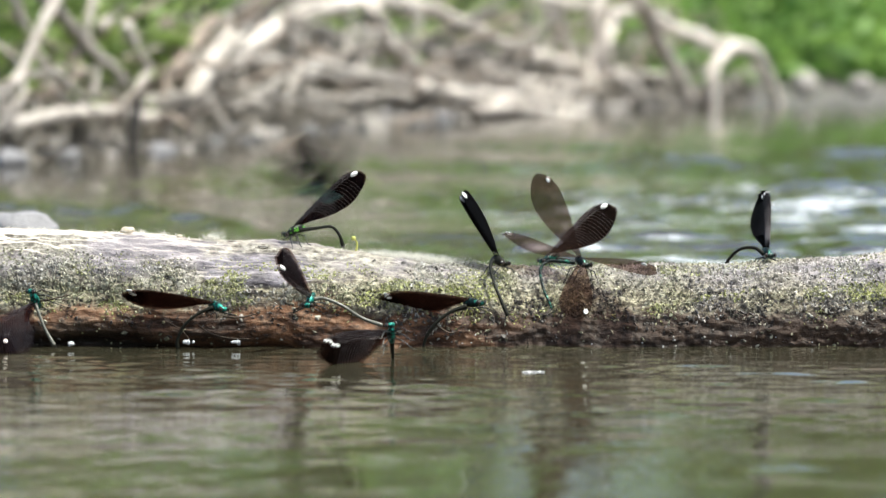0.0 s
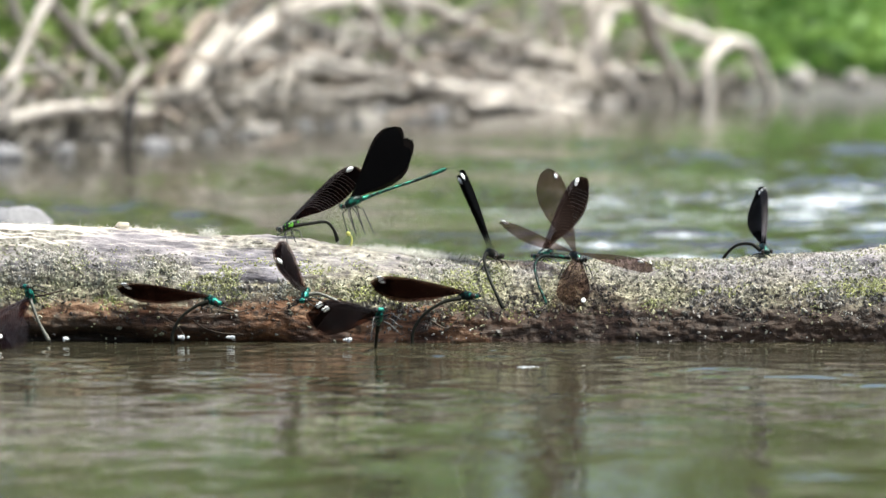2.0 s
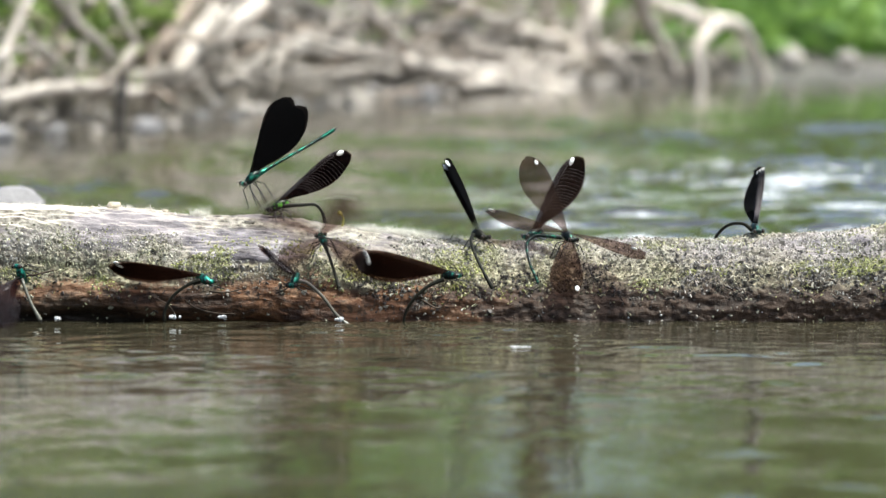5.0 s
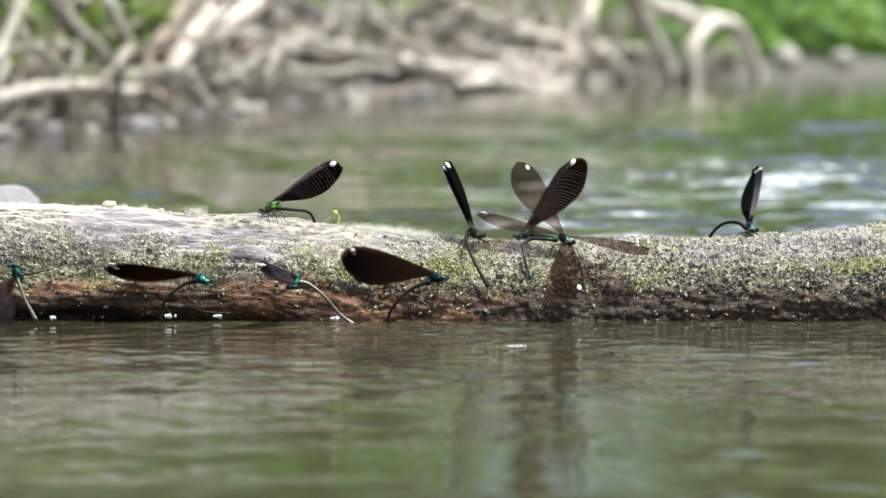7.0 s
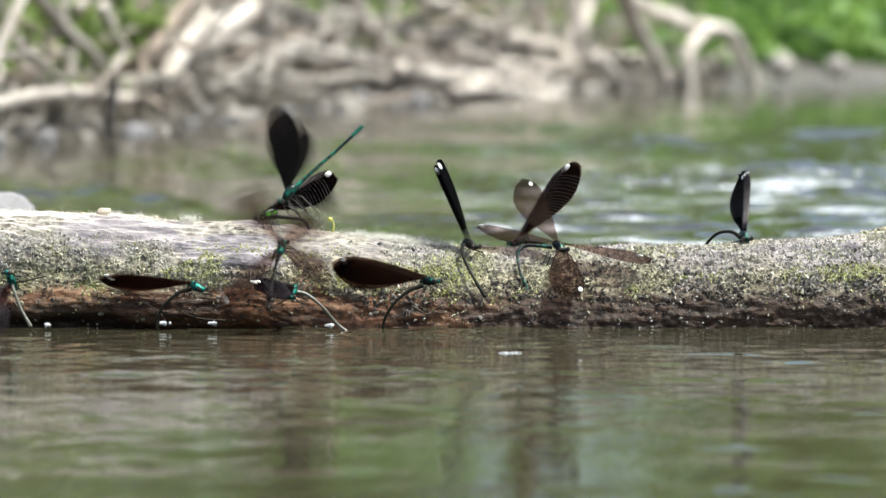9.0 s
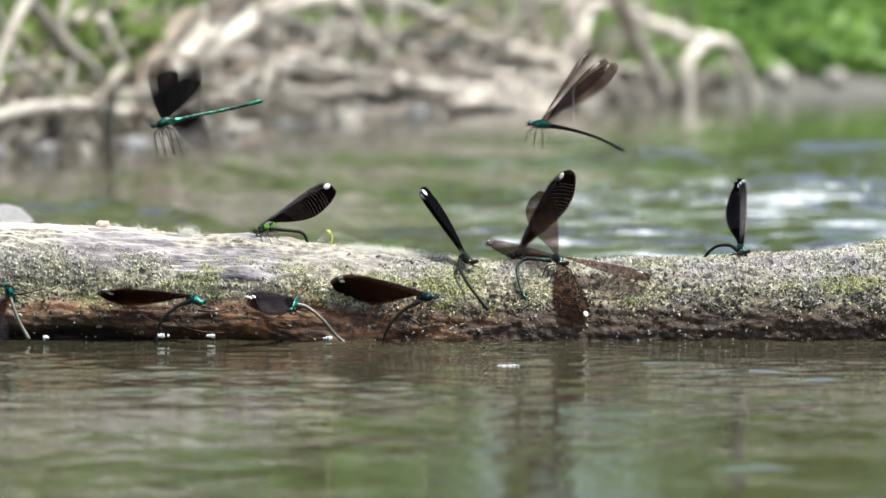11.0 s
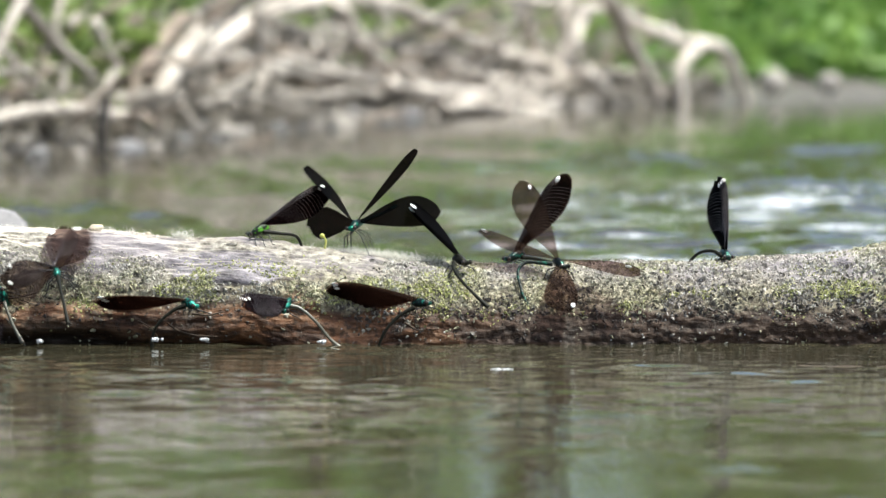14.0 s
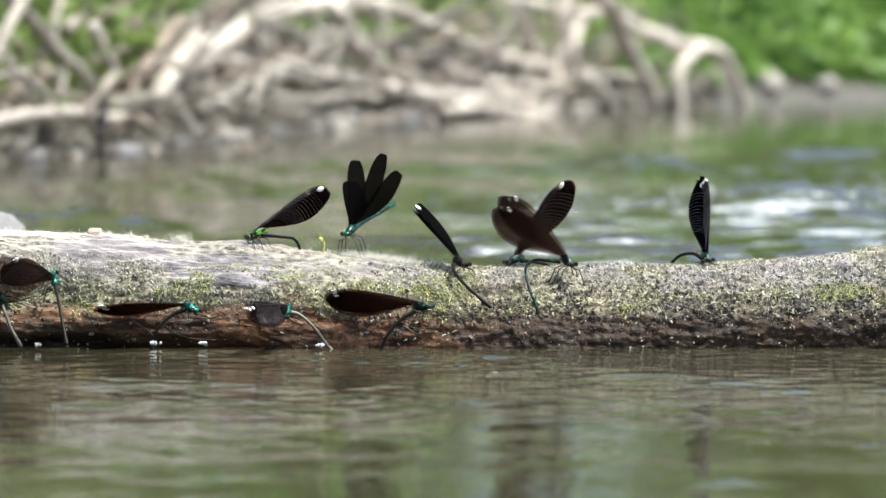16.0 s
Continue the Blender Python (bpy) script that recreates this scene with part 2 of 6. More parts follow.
def ground_material():
    n = Nodes("bank_soil")
    at = n.add("NewGeometry").outputs["Position"]
    big, small = n.noise(1.6, 4, at), n.noise(18, 5, at, 0.65)
    soil = n.ramp(small, (0.3, (0.05, 0.045, 0.04)), (0.5, (0.18, 0.163, 0.148)), (0.72, (0.35, 0.32, 0.295)))
    green = n.ramp(small, (0.3, (0.04, 0.065, 0.015)), (0.7, (0.13, 0.19, 0.05)))
    land_tone = n.mix(n.ramp(big, (0.5, grey(0.0)), (0.62, grey(1.0))), soil, green)
    mud = n.ramp(small, (0.3, (0.05, 0.046, 0.043)), (0.7, (0.21, 0.192, 0.18)))
    low = n.add("MapRange", Value=n.calc("ADD", n.add("SeparateXYZ", Vector=at).outputs[2], n.calc("MULTIPLY", small, 0.05)), From__Min=0.05, From__Max=0.032).outputs[0]
    # dark silt on the outer bend
    where = n.add("SeparateXYZ", Vector=at)
    ragged = n.calc("ADD", where.outputs[0], n.calc("MULTIPLY", n.calc("SUBTRACT", small, 0.5), 0.3))
    bend = n.calc("MULTIPLY",
                  n.add("MapRange", Value=ragged, From__Min=0.42, From__Max=0.62, To__Max=0.85).outputs[0],
                  n.add("MapRange", Value=where.outputs[1], From__Min=3.0, From__Max=5.0).outputs[0])
    land_tone = n.mix(bend, land_tone, n.ramp(small, (0.3, (0.04, 0.036, 0.033)), (0.7, (0.13, 0.12, 0.11))))
    mud = n.mix(bend, mud, (0.07, 0.064, 0.058))
    n.set(Base__Color=n.mix(low, land_tone, mud), Roughness=n.calc("MULTIPLY_ADD", low, -0.4, 0.9))
    n.bump(small, 0.8, 0.03)
    return n.mat


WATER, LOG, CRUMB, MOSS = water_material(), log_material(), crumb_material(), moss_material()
ROOT, PALEROOT, SOIL = root_material("weathered_root", 0.64), root_material("bleached_root", 0.80), ground_material()
# lighter copy of the root tones: front light painted on middle and right roots
LITROOT = root_material("lit_root", 1.12)
BROWNROOT = plain("reddish_brown_root", (0.24, 0.19, 0.155), 0.85, spread=0.4, scale=14, bump=0.004)
# the wet stick's colour, and the dark that paints shaded gaps and holes
DARKROOT = plain("wet_root_and_gap_dark", (0.04, 0.034, 0.03), 0.6, spread=0.5, scale=9, bump=0.004)
LEAF = leaf_material("bank_leaves", (0.05, 0.115, 0.02), (0.12, 0.23, 0.045), (0.22, 0.34, 0.085))
TREELEAF = leaf_material("tree_leaves", (0.11, 0.165, 0.045), (0.19, 0.265, 0.075), (0.29, 0.37, 0.12))
DRYGRASS = leaf_material("dry_stems", (0.12, 0.107, 0.088), (0.24, 0.215, 0.185), (0.38, 0.345, 0.305))
STONE = plain("pale_stone", (0.33, 0.30, 0.275), 0.8, spread=0.35, scale=14, bump=0.004)
DARKSTONE = plain("river_stone", (0.13, 0.125, 0.125), 0.9, spread=0.5, scale=14, bump=0.004)
GREYSTONE = plain("lilac_grey_stone", (0.19, 0.183, 0.19), 0.85, spread=0.3, scale=60, bump=0.002)
BARK = plain("tree_bark", (0.13, 0.10, 0.075), 0.9, spread=0.4, scale=12, bump=0.02)
WING = wing_material("smoky_brown_wing", (0.042, 0.027, 0.021), 0.44, 0.6, 0.35)
VIOLETWING = wing_material("smoky_violet_wing", (0.015, 0.0105, 0.0135), 0.5, 0.5, 0.6)
GLASSWING = wing_material("glassy_violet_wing", (0.022, 0.019, 0.026), 0.84, 0.5, 0.9)
BLACKWING = wing_material("black_wing", (0.0025, 0.0024, 0.0028), 0.03, 0.7, 1.0)
VEIN = plain("glossy_wing_vein", (0.06, 0.052, 0.056), 0.3, 0.5, spread=0.1)
STIGMA = plain("white_stigma", (0.85, 0.85, 0.82), 0.4, spread=0.05)
BRONZE = plain("bronze_brown_cuticle", (0.009, 0.009, 0.006), 0.45, 0.0, spread=0.4, scale=500, Specular__IOR__Level=0.12)
EMERALD = sheen_material("emerald_cuticle", (0.006, 0.010, 0.005), (0.16, 0.50, 0.05), 0.53, 0.60, 640)
GREENISH = sheen_material("dark_green_bronze_cuticle", (0.003, 0.010, 0.009), (0.014, 0.17, 0.12), 0.53, 0.69, 800)
TEAL = sheen_material("teal_green_cuticle", (0.0015, 0.008, 0.006), (0.007, 0.20, 0.125), 0.48, 0.70, 420)
TURQUOISE = sheen_material("turquoise_green_cuticle", (0.004, 0.02, 0.018), (0.02, 0.24, 0.18), 0.42, 0.62, 800)
DARKGREEN = sheen_material("dark_green_cuticle", (0.003, 0.007, 0.006), (0.02, 0.13, 0.085), 0.54, 0.68, 500)
# bronze cuticle with the light it reflects painted in as pale grey
LITBRONZE = plain("lit_bronze_cuticle", (0.09, 0.088, 0.07), 0.35, 0.0, spread=0.45, scale=500)
EYE = plain("dark_eye", (0.02, 0.014, 0.01), 0.15, spread=0.2, scale=900)
LEG = plain("black_leg", (0.014, 0.014, 0.013), 0.4, spread=0.2, scale=900)
WETWOOD = plain("wet_brown_wood", (0.045, 0.030, 0.018), 0.85, spread=0.5, scale=90, bump=0.001)
FLUFF = plain("pale_plant_down", (0.75, 0.73, 0.66), 0.95, spread=0.1)
CHIP = plain("pale_wood_chip", (0.50, 0.43, 0.33), 0.9, spread=0.3, scale=400, bump=0.0005)
BUD = plain("yellow_green_sprout", (0.42, 0.42, 0.09), 0.6, spread=0.3, scale=400)
GRAIN_GLINT = plain("white_grain_and_glint", (0.55, 0.56, 0.58), 0.25, spread=0.06)


# ---- building helpers ----
def mesh(name, verts, faces, material, smooth=True):
    data = bpy.data.meshes.new(name)
    data.from_pydata(verts, [], faces)
    if smooth:
        data.polygons.foreach_set("use_smooth", [True] * len(data.polygons))
    data.materials.append(material)
    data.update()
    return data


def part(name, data, parent, label="", m=None):
    ob = new(name, data)
    ob.parent = parent
    if m is not None:
        ob.matrix_basis = m
    return tagged(ob, label)


def smooth_path(points, steps):
    """Catmull-Rom through the points."""
    p = [Vector(q) for q in points]
    p = [2 * p[0] - p[1], *p, 2 * p[-1] - p[-2]]
    out = []
    for a, b, c, d in zip(p, p[1:], p[2:], p[3:]):
        for k in range(steps):
            t = k / steps
            out.append(0.5 * (2 * b + (c - a) * t + (2 * a - 5 * b + 4 * c - d) * t * t + (3 * b - a - 3 * c + d) * t ** 3))
    return out + [p[-2]]


def tube(path, radius, sides=8, rough=0.0, seed=0.0, flat=1.0):
    """Verts and faces of a closed tube; radius is a function of 0..1 along it."""
    path = [Vector(q) for q in path]
    verts, faces, n = [], [], len(path)
    side = Vector((0.31, -0.87, 0.38))
    for i, at in enumerate(path):
        way = (path[min(i + 1, n - 1)] - path[max(i - 1, 0)]).normalized()
        side = (side - way * side.dot(way)).normalized()
        up = way.cross(side)
        r = radius(i / (n - 1))
        for k in range(sides):
            a = math.tau * k / sides
            q = r
            if rough:
                q *= 1 + rough * noise.noise(at * (0.5 / max(r, 1e-6)) + Vector((seed + math.cos(a), seed + math.sin(a), seed)))
            verts.append(at + side * (math.cos(a) * q) + up * (math.sin(a) * q * flat))
    for i in range(n - 1):
        for k in range(sides):
            j = (k + 1) % sides
            faces.append((i * sides + k, i * sides + j, (i + 1) * sides + j, (i + 1) * sides + k))
    faces.append(tuple(range(sides))[::-1])
    faces.append(tuple(range((n - 1) * sides, n * sides)))
    return verts, faces


def joined(*pieces):
    verts, faces = [], []
    for v, f in pieces:
        k = len(verts)
        verts += v
        faces += [tuple(i + k for i in face) for face in f]
    return verts, faces


def ball(at, size, seg=10, rings=7, lump=0.0, seed=0.0):
    verts, faces = [], []
    for i in range(rings + 1):
        for k in range(seg):
            a, b = math.tau * k / seg, math.pi * i / rings
            v = Vector((math.sin(b) * math.cos(a), math.sin(b) * math.sin(a), math.cos(b)))
            if lump:
                v *= 1 + lump * noise.noise(v * 1.3 + Vector((seed, seed * 2, 7)))
            verts.append(Vector(at) + Vector((v.x * size[0], v.y * size[1], v.z * size[2])))
    for i in range(rings):
        for k in range(seg):
            j = (k + 1) % seg
            faces.append((i * seg + k, (i + 1) * seg + k, (i + 1) * seg + j, i * seg + j))
    return verts, faces


# ---- the setting: stream, banks, log ----
def edge(x):
    """Where the water meets the far bank."""
    return float(np.interp(x, [-3.0, -0.418, -0.28, -0.2, 0.014, 0.216, 0.448, 0.92, 4.0], [2.0, 2.5, 2.85, 3.75, 4.86, 6.0, 6.56, 7.3, 9.0]))


def land(x, y):
    far = y - edge(x) + 0.18 * noise.noise(Vector((x * 2.2, y * 1.2, 3)))
    near = -3.4 - y
    inland = max(far, near)
    if inland < 0:
        return max(-0.35, inland * 0.35) - 0.006
    mound = 0.10 * math.exp(-((x - 0.02) / 0.42) ** 2) if far > 0 else 0.25
    mound += 0.055 * min(1.0, max(0.0, (x - 0.42) / 0.2)) if far > 0 else 0
    rise = (0.035 + mound) * (1 - math.exp(-inland / 0.7)) + 0.06 * max(0, inland - 1.5)
    rise = min(rise, 1.4)
    return rise + 0.02 * noise.fractal(Vector((x * 4, y * 4, 1)), 1, 2, 4) * min(1, inland * 3) - 0.006


def build_ground():
    xs = np.concatenate([-np.geomspace(60, 2.2, 24), np.linspace(-2, 2.6, 93), np.geomspace(2.9, 60, 24)])
    ys = np.concatenate([-np.geomspace(50, 1.2, 20), np.linspace(-0.9, 2, 12), np.linspace(2.1, 9.5, 110), np.geomspace(10, 400, 24)])
    verts = [(x, y, land(x, y)) for y in ys for x in xs]
    w = len(xs)
    faces = [(j * w + i, j * w + i + 1, (j + 1) * w + i + 1, (j + 1) * w + i) for j in range(len(ys) - 1) for i in range(w - 1)]
    return tagged(new("ground", mesh("ground", verts, faces, SOIL)), "brown soil bank with patches of green behind the stream", "ground", kind="structure")


# low standing waves behind the log: x, y, half width
STANDING = ((0.2, 2.45, 0.06), (0.242, 1.37, 0.05), (-0.2, 1.26, 0.018), (-0.155, 1.12, 0.02), (-0.13, 1.02, 0.014), (0.41, 2.7, 0.08), (0.125, 0.87, 0.022),
            (0.29, 1.66, 0.06), (0.04, 0.70, 0.014), (0.06, 0.62, 0.016), (0.12, 1.12, 0.025), (0.16, 0.74, 0.016), (0.2, 1.05, 0.02), (0.09, 1.5, 0.03))


def chop(x, y):
    """Height of the stream's surface: a riffle behind the log that is strongest on one side, calm water elsewhere."""
    if y < 0.04 or y > 5.0 or abs(x) > 0.88:
        return 0.0
    side = float(np.interp(x + 0.25 * noise.noise(Vector((x * 3, y * 2, 9))), [-0.25, 0.0, 0.2], [0.6, 0.65, 1.0]))
    along = float(np.interp(y, [0.04, 0.2, 1.3, 2.6, 3.6, 5.0], [0.1, 0.8, 1.0, 0.6, 0.45, 0.0]))
    patch = min(1.0, max(0.15, 0.55 + 1.4 * noise.noise(Vector((x * 4.5, y * 2.3, 31)))))
    swell = sum(0.2 * (0.018 * b + 0.005) * math.exp(-((x - a) / w) ** 2 - ((y - b) / (0.018 * b + 0.005)) ** 2) for a, b, w in STANDING)
    q = Vector((x * 9, y * 11, 2))
    crest = 1 - 2 * abs(noise.noise(q + 0.8 * Vector((noise.noise(q * 0.5), noise.noise(q * 0.5 + Vector((5, 5, 5))), 0))))
    q = Vector((x * 24, y * 21, 8))
    small = 1 - 2.2 * abs(noise.noise(q + 0.6 * Vector((noise.noise(q * 0.6), noise.noise(q * 0.6 + Vector((5, 5, 5))), 0))))
    fine = noise.noise(Vector((x * 62, y * 48, 4))) if y < 2.2 else 0.0
    return side * along * patch * (0.0042 * crest + 0.0050 * small + 0.0028 * fine) - 0.005 * along * side + swell


def ripples(xs, ys):
    """Heights of the crossing wavelets on the near side of the log, row by row."""
    r = np.random.default_rng(7)
    x, y = np.meshgrid(xs, ys)
    high, patch = np.zeros_like(x), np.zeros_like(x)
    for k in range(60):
        length = 0.008 * 5 ** r.random()
        way = r.uniform(0.35, 2.75)
        steep = 0.019 if length < 0.02 else 0.013
        # short wavelets die out away from the log
        fade = 0.22 + 0.78 * np.exp(-np.maximum(0, -0.04 - y) / (5 * length))
        phase = math.tau * (x * math.cos(way) + y * math.sin(way)) / length + r.random() * math.tau
        bend = 1.3 * np.sin(x * r.uniform(20, 60) + y * r.uniform(10, 30) + r.random() * 6)
        high += steep * length / math.tau * fade * np.sin(phase + bend)
    # longer, lazier waves further out
    for k in range(16):
        length, way = r.uniform(0.035, 0.1), r.normal(1.5, 0.5)
        phase = math.tau * (x * math.cos(way) + y * math.sin(way)) / length + r.random() * math.tau
        high += 0.004 * length / math.tau * np.sin(phase + 1.5 * np.sin(x * r.uniform(10, 30) + r.random() * 6))
    for k in range(6):
        patch += np.sin(x * r.uniform(-50, 50) + y * r.uniform(15, 45) + r.random() * 6)
    high *= np.clip(0.85 + 0.25 * patch, 0.35, 1.2)
    return high * np.clip(-0.01 - y, 0, 0.02) / 0.02 * np.clip((0.62 + y) / 0.05, 0, 1) * np.clip((0.24 - np.abs(x)) / 0.02, 0, 1)


def build_water():
    def grid(xs, ys, rows):
        w = len(xs)
        verts = [(x, y, z) for y, row in zip(ys, rows) for x, z in zip(xs, row)]
        return verts, [(j * w + i, j * w + i + 1, (j + 1) * w + i + 1, (j + 1) * w + i) for j in range(len(ys) - 1) for i in range(w - 1)]
    xs = np.concatenate([[-40, -12, -4, -1.6, -0.9], np.linspace(-0.55, 0.75, 241), [1.1, 2.2, 5, 12, 40]])
    ys = np.concatenate([[0.0], np.linspace(0.04, 1.3, 211), np.linspace(1.312, 5.0, 250), [6, 10, 16]])
    behind = grid(xs.tolist(), ys.tolist(), [[chop(x, y) for x in xs] for y in ys])
    xs = np.concatenate([[-40, -4, -0.9], np.linspace(-0.24, 0.24, 321), [0.9, 4, 40]])
    ys = np.concatenate([[-9, -3, -1.2], np.linspace(-0.64, -0.2, 200), np.linspace(-0.199, 0.0, 170)])
    before = grid(xs.tolist(), ys.tolist(), ripples(xs, ys).tolist())
    return tagged(new("water", mesh("water", *joined(behind, before), WATER)), "olive-brown rippling stream water with pale sky glints", "water", kind="structure")


LOG_X = (-0.6, -0.2, -0.155, -0.115, -0.085, -0.072, -0.062, -0.045, -0.02, 0.0, 0.033, 0.062, 0.1, 0.13, 0.15, 0.167, 0.2, 0.6)
LOG_TOP = (0.043, 0.0405, 0.0392, 0.0378, 0.0352, 0.0344, 0.0352, 0.0328, 0.0292, 0.0274, 0.026, 0.026, 0.0272, 0.0288, 0.0305, 0.034, 0.037, 0.040)


def log_top(x):
    return sum(np.interp(x + k * 0.004, LOG_X, LOG_TOP) for k in (-1, 0, 1)) / 3


def log_at(x, turn):
    """A point on the log's skin: turn 0 is the top, 90 degrees the side that faces the camera."""
    c, s = math.cos(turn), math.sin(turn)
    high, wide = 0.037, 0.033
    q = Vector((x, -s * wide, log_top(x) - high + c * high))
    v = Vector((x * 14, s * 1.1, c * 1.1))
    lump = 0.0016 * noise.fractal(v, 1, 2, 3) + 0.0007 * noise.noise(Vector((x * 90, s * 14, c * 14))) + 0.0005 * noise.noise(Vector((x * 260, s * 36, c * 36)))
    coarse = min(1.0, max(0.25, 0.5 + x / 0.08))
    lump += coarse * (0.0006 * noise.noise(Vector((x * 330, s * 13, c * 13))) + 0.0005 * noise.noise(Vector((x * 640, s * 25, c * 25))))
    # a ledge of old bark overhangs the soaked wood, and the stream has hollowed out the thick end
    rim = radians(66 + 9 * noise.fractal(Vector((x * 30, 4, 4)), 1, 2, 3) + 10 * max(-1, min(1, x / 0.06)))
    ledge = 0.0026 / (1 + math.exp(-(turn - rim) / 0.05)) if turn < 2.2 else 0.0026
    brow = radians(85.5 + 5 * noise.fractal(Vector((x * 40, 9, 4)), 1, 2, 3))
    if x < 0.0:
        ledge += min(1, -x / 0.03) * (0.0075 / (1 + math.exp(-(turn - brow) / 0.035)) if turn < 2.2 else 0.0075)
    return q + Vector((0, -s, c)) * (lump - ledge)


def build_log():
    xs = np.concatenate([np.linspace(-0.62, -0.215, 50), np.linspace(-0.21, 0.23, 700), np.linspace(0.235, 0.66, 50)])
    turns = np.concatenate([np.linspace(-30, 118, 150), np.linspace(125, 324, 30)])
    verts = [log_at(x, radians(a)) for x in xs for a in turns]
    w = len(turns)
    faces = [(i * w + k, i * w + (k + 1) % w, (i + 1) * w + (k + 1) % w, (i + 1) * w + k) for i in range(len(xs) - 1) for k in range(w)]
    faces += [tuple(range(w))[::-1], tuple(range((len(xs) - 1) * w, len(xs) * w))]
    thing = tagged(new("log"), "weathered grey log with lichen and a soaked brown flank in water", "log")
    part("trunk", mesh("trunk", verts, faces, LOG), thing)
    return thing


def crumbs(name, count, material, parent, label, pick, size, seed):
    """Small uneven flakes strewn over the log's skin; pick gives a place and how likely it is."""
    rng = random.Random(seed)
    verts, faces = [], []
    while count > 0:
        x, turn = rng.uniform(-0.2, 0.225), radians(rng.uniform(-12, 104))
        if rng.random() > pick(x, turn):
            continue
        count -= 1
        at = log_at(x, turn)
        out = Vector((rng.uniform(-0.4, 0.4), -math.sin(turn), math.cos(turn))).normalized()
        side = out.cross(Vector((rng.uniform(-1, 1), rng.uniform(-1, 1), rng.uniform(-1, 1)))).normalized()
        other = out.cross(side)
        r = size * rng.uniform(0.45, 1.3) * rng.uniform(0.6, 1.2)
        k, tall, lean, thin = len(verts), r * rng.uniform(0.3, 1.0), side * r * rng.uniform(-0.9, 0.9), rng.uniform(0.3, 0.9)
        verts.append(at + out * tall + lean)
        verts.append(at + out * tall * rng.uniform(0.4, 1) - lean * rng.uniform(0.2, 1))
        for j in range(6):
            a = math.tau * (j + rng.uniform(-0.4, 0.4)) / 6
            verts.append(at - out * r * 0.25 + (side * math.cos(a) + other * math.sin(a) * thin) * r * rng.uniform(0.6, 1.35))
        faces += [(k, k + 2, k + 3), (k, k + 3, k + 4), (k, k + 4, k + 1), (k + 1, k + 4, k + 5), (k + 1, k + 5, k + 6), (k + 1, k + 6, k + 7), (k + 1, k + 7, k), (k, k + 7, k + 2)]
    ob = part(name, mesh(name, verts, faces, material, False), parent, label)
    return tagged(ob, kind="stuff")


def crust_likely(x, turn):
    z, patch = log_at(x, turn).z, noise.fractal(Vector((x * 55, turn * 2.2, 5)), 1, 2, 3)
    bare = (z - log_top(x) + 0.009) / 0.004 if x < -0.01 else 0.45
    low = 0.04 if z < 0.0095 else 0.3 if z < 0.0125 else 1
    swirl = 0.1 if -0.085 < x < -0.015 and z > 0.0215 else 1
    return min(1, max(0.0, 0.62 + patch * 0.8)) * min(1, max(0.0, 1 - bare)) * low * (0.62 if x < -0.02 else 1) * swirl * (0.35 if x < -0.02 and z < 0.0145 else 1)


def moss_likely(x, turn):
    z, patch = log_at(x, turn).z, noise.fractal(Vector((x * 38, turn * 2.5, 25)), 1, 2, 3)
    band = math.exp(-((z - (0.0195 if x < 0 else 0.0178)) / 0.0052) ** 2)
    thick = 0.9 if 0.115 < x < 0.17 else 0.4 if x < 0.02 else 0.2
    return min(1.0, max(0.0, patch * 3.2 + thick - 0.45)) * band


def flake_likely(x, turn):
    z, patch = log_at(x, turn).z, noise.fractal(Vector((x * 80, turn * 4, 45)), 1, 2, 3)
    high = math.exp(-((z - 0.0135) / 0.007) ** 2)
    return max(0.0, 0.35 + patch) * high * (1 if x > -0.03 else 0.15)


ground = build_ground()
water = build_water()
log = build_log()
crumbs("lichen_crust", 24000, CRUMB, log, "pale grey flaky lichen crust", crust_likely, 0.00075, 1)
crumbs("moss", 13000, MOSS, log, "yellow-green moss tufts", moss_likely, 0.00055, 2)
# dark crumbs paint the shade in the gaps between lichen clumps
crumbs("flaking_bark", 2900, DARKROOT, log, "dark brown crumbs painting the shaded gaps in the crust", flake_likely, 0.00085, 3)
crumbs("pale_grit", 600, CRUMB, log, "pale coarse grit stuck to the flank", flake_likely, 0.0009, 4)
# ---- the far bank: roots, stones, plants ----
def root(points, width, label, material=None, name="root", rough=0.25):
    """A bent, tapering, weathered root or branch of that thickness in metres."""
    seed = sum(p[0] * 7.3 + p[2] * 3.1 for p in points)
    path = smooth_path(points, 6)
    path = [p + 0.004 * Vector((noise.noise(p * 9 + Vector((seed, 0, 0))), 0, noise.noise(p * 9 + Vector((0, seed, 5))))) for p in path]
    data = mesh(name, *tube(path, lambda s: width / 2 * (1.08 - 0.25 * s), 9, rough, seed), material or ROOT)
    thing = tagged(new(name, data), label, "root", "dead roots and branches on the far bank")
    r = random.Random(int(seed * 1000))
    for k in range(2 if width > 0.019 else 0):
        at = path[int(len(path) * r.uniform(0.15, 0.85))]
        way = Vector((r.uniform(-1, 1), r.uniform(-0.5, 0.2), r.uniform(-0.3, 1))).normalized() * width * r.uniform(1.5, 3.5)
        part("side_stub", mesh("side_stub", *tube(smooth_path([at, at + way * 0.5 + Vector((0, 0, width * 0.2)), at + way], 4), lambda s: width * 0.22 * (1.1 - 0.6 * s), 7, 0.3, seed + k), material or ROOT), thing)
    return thing


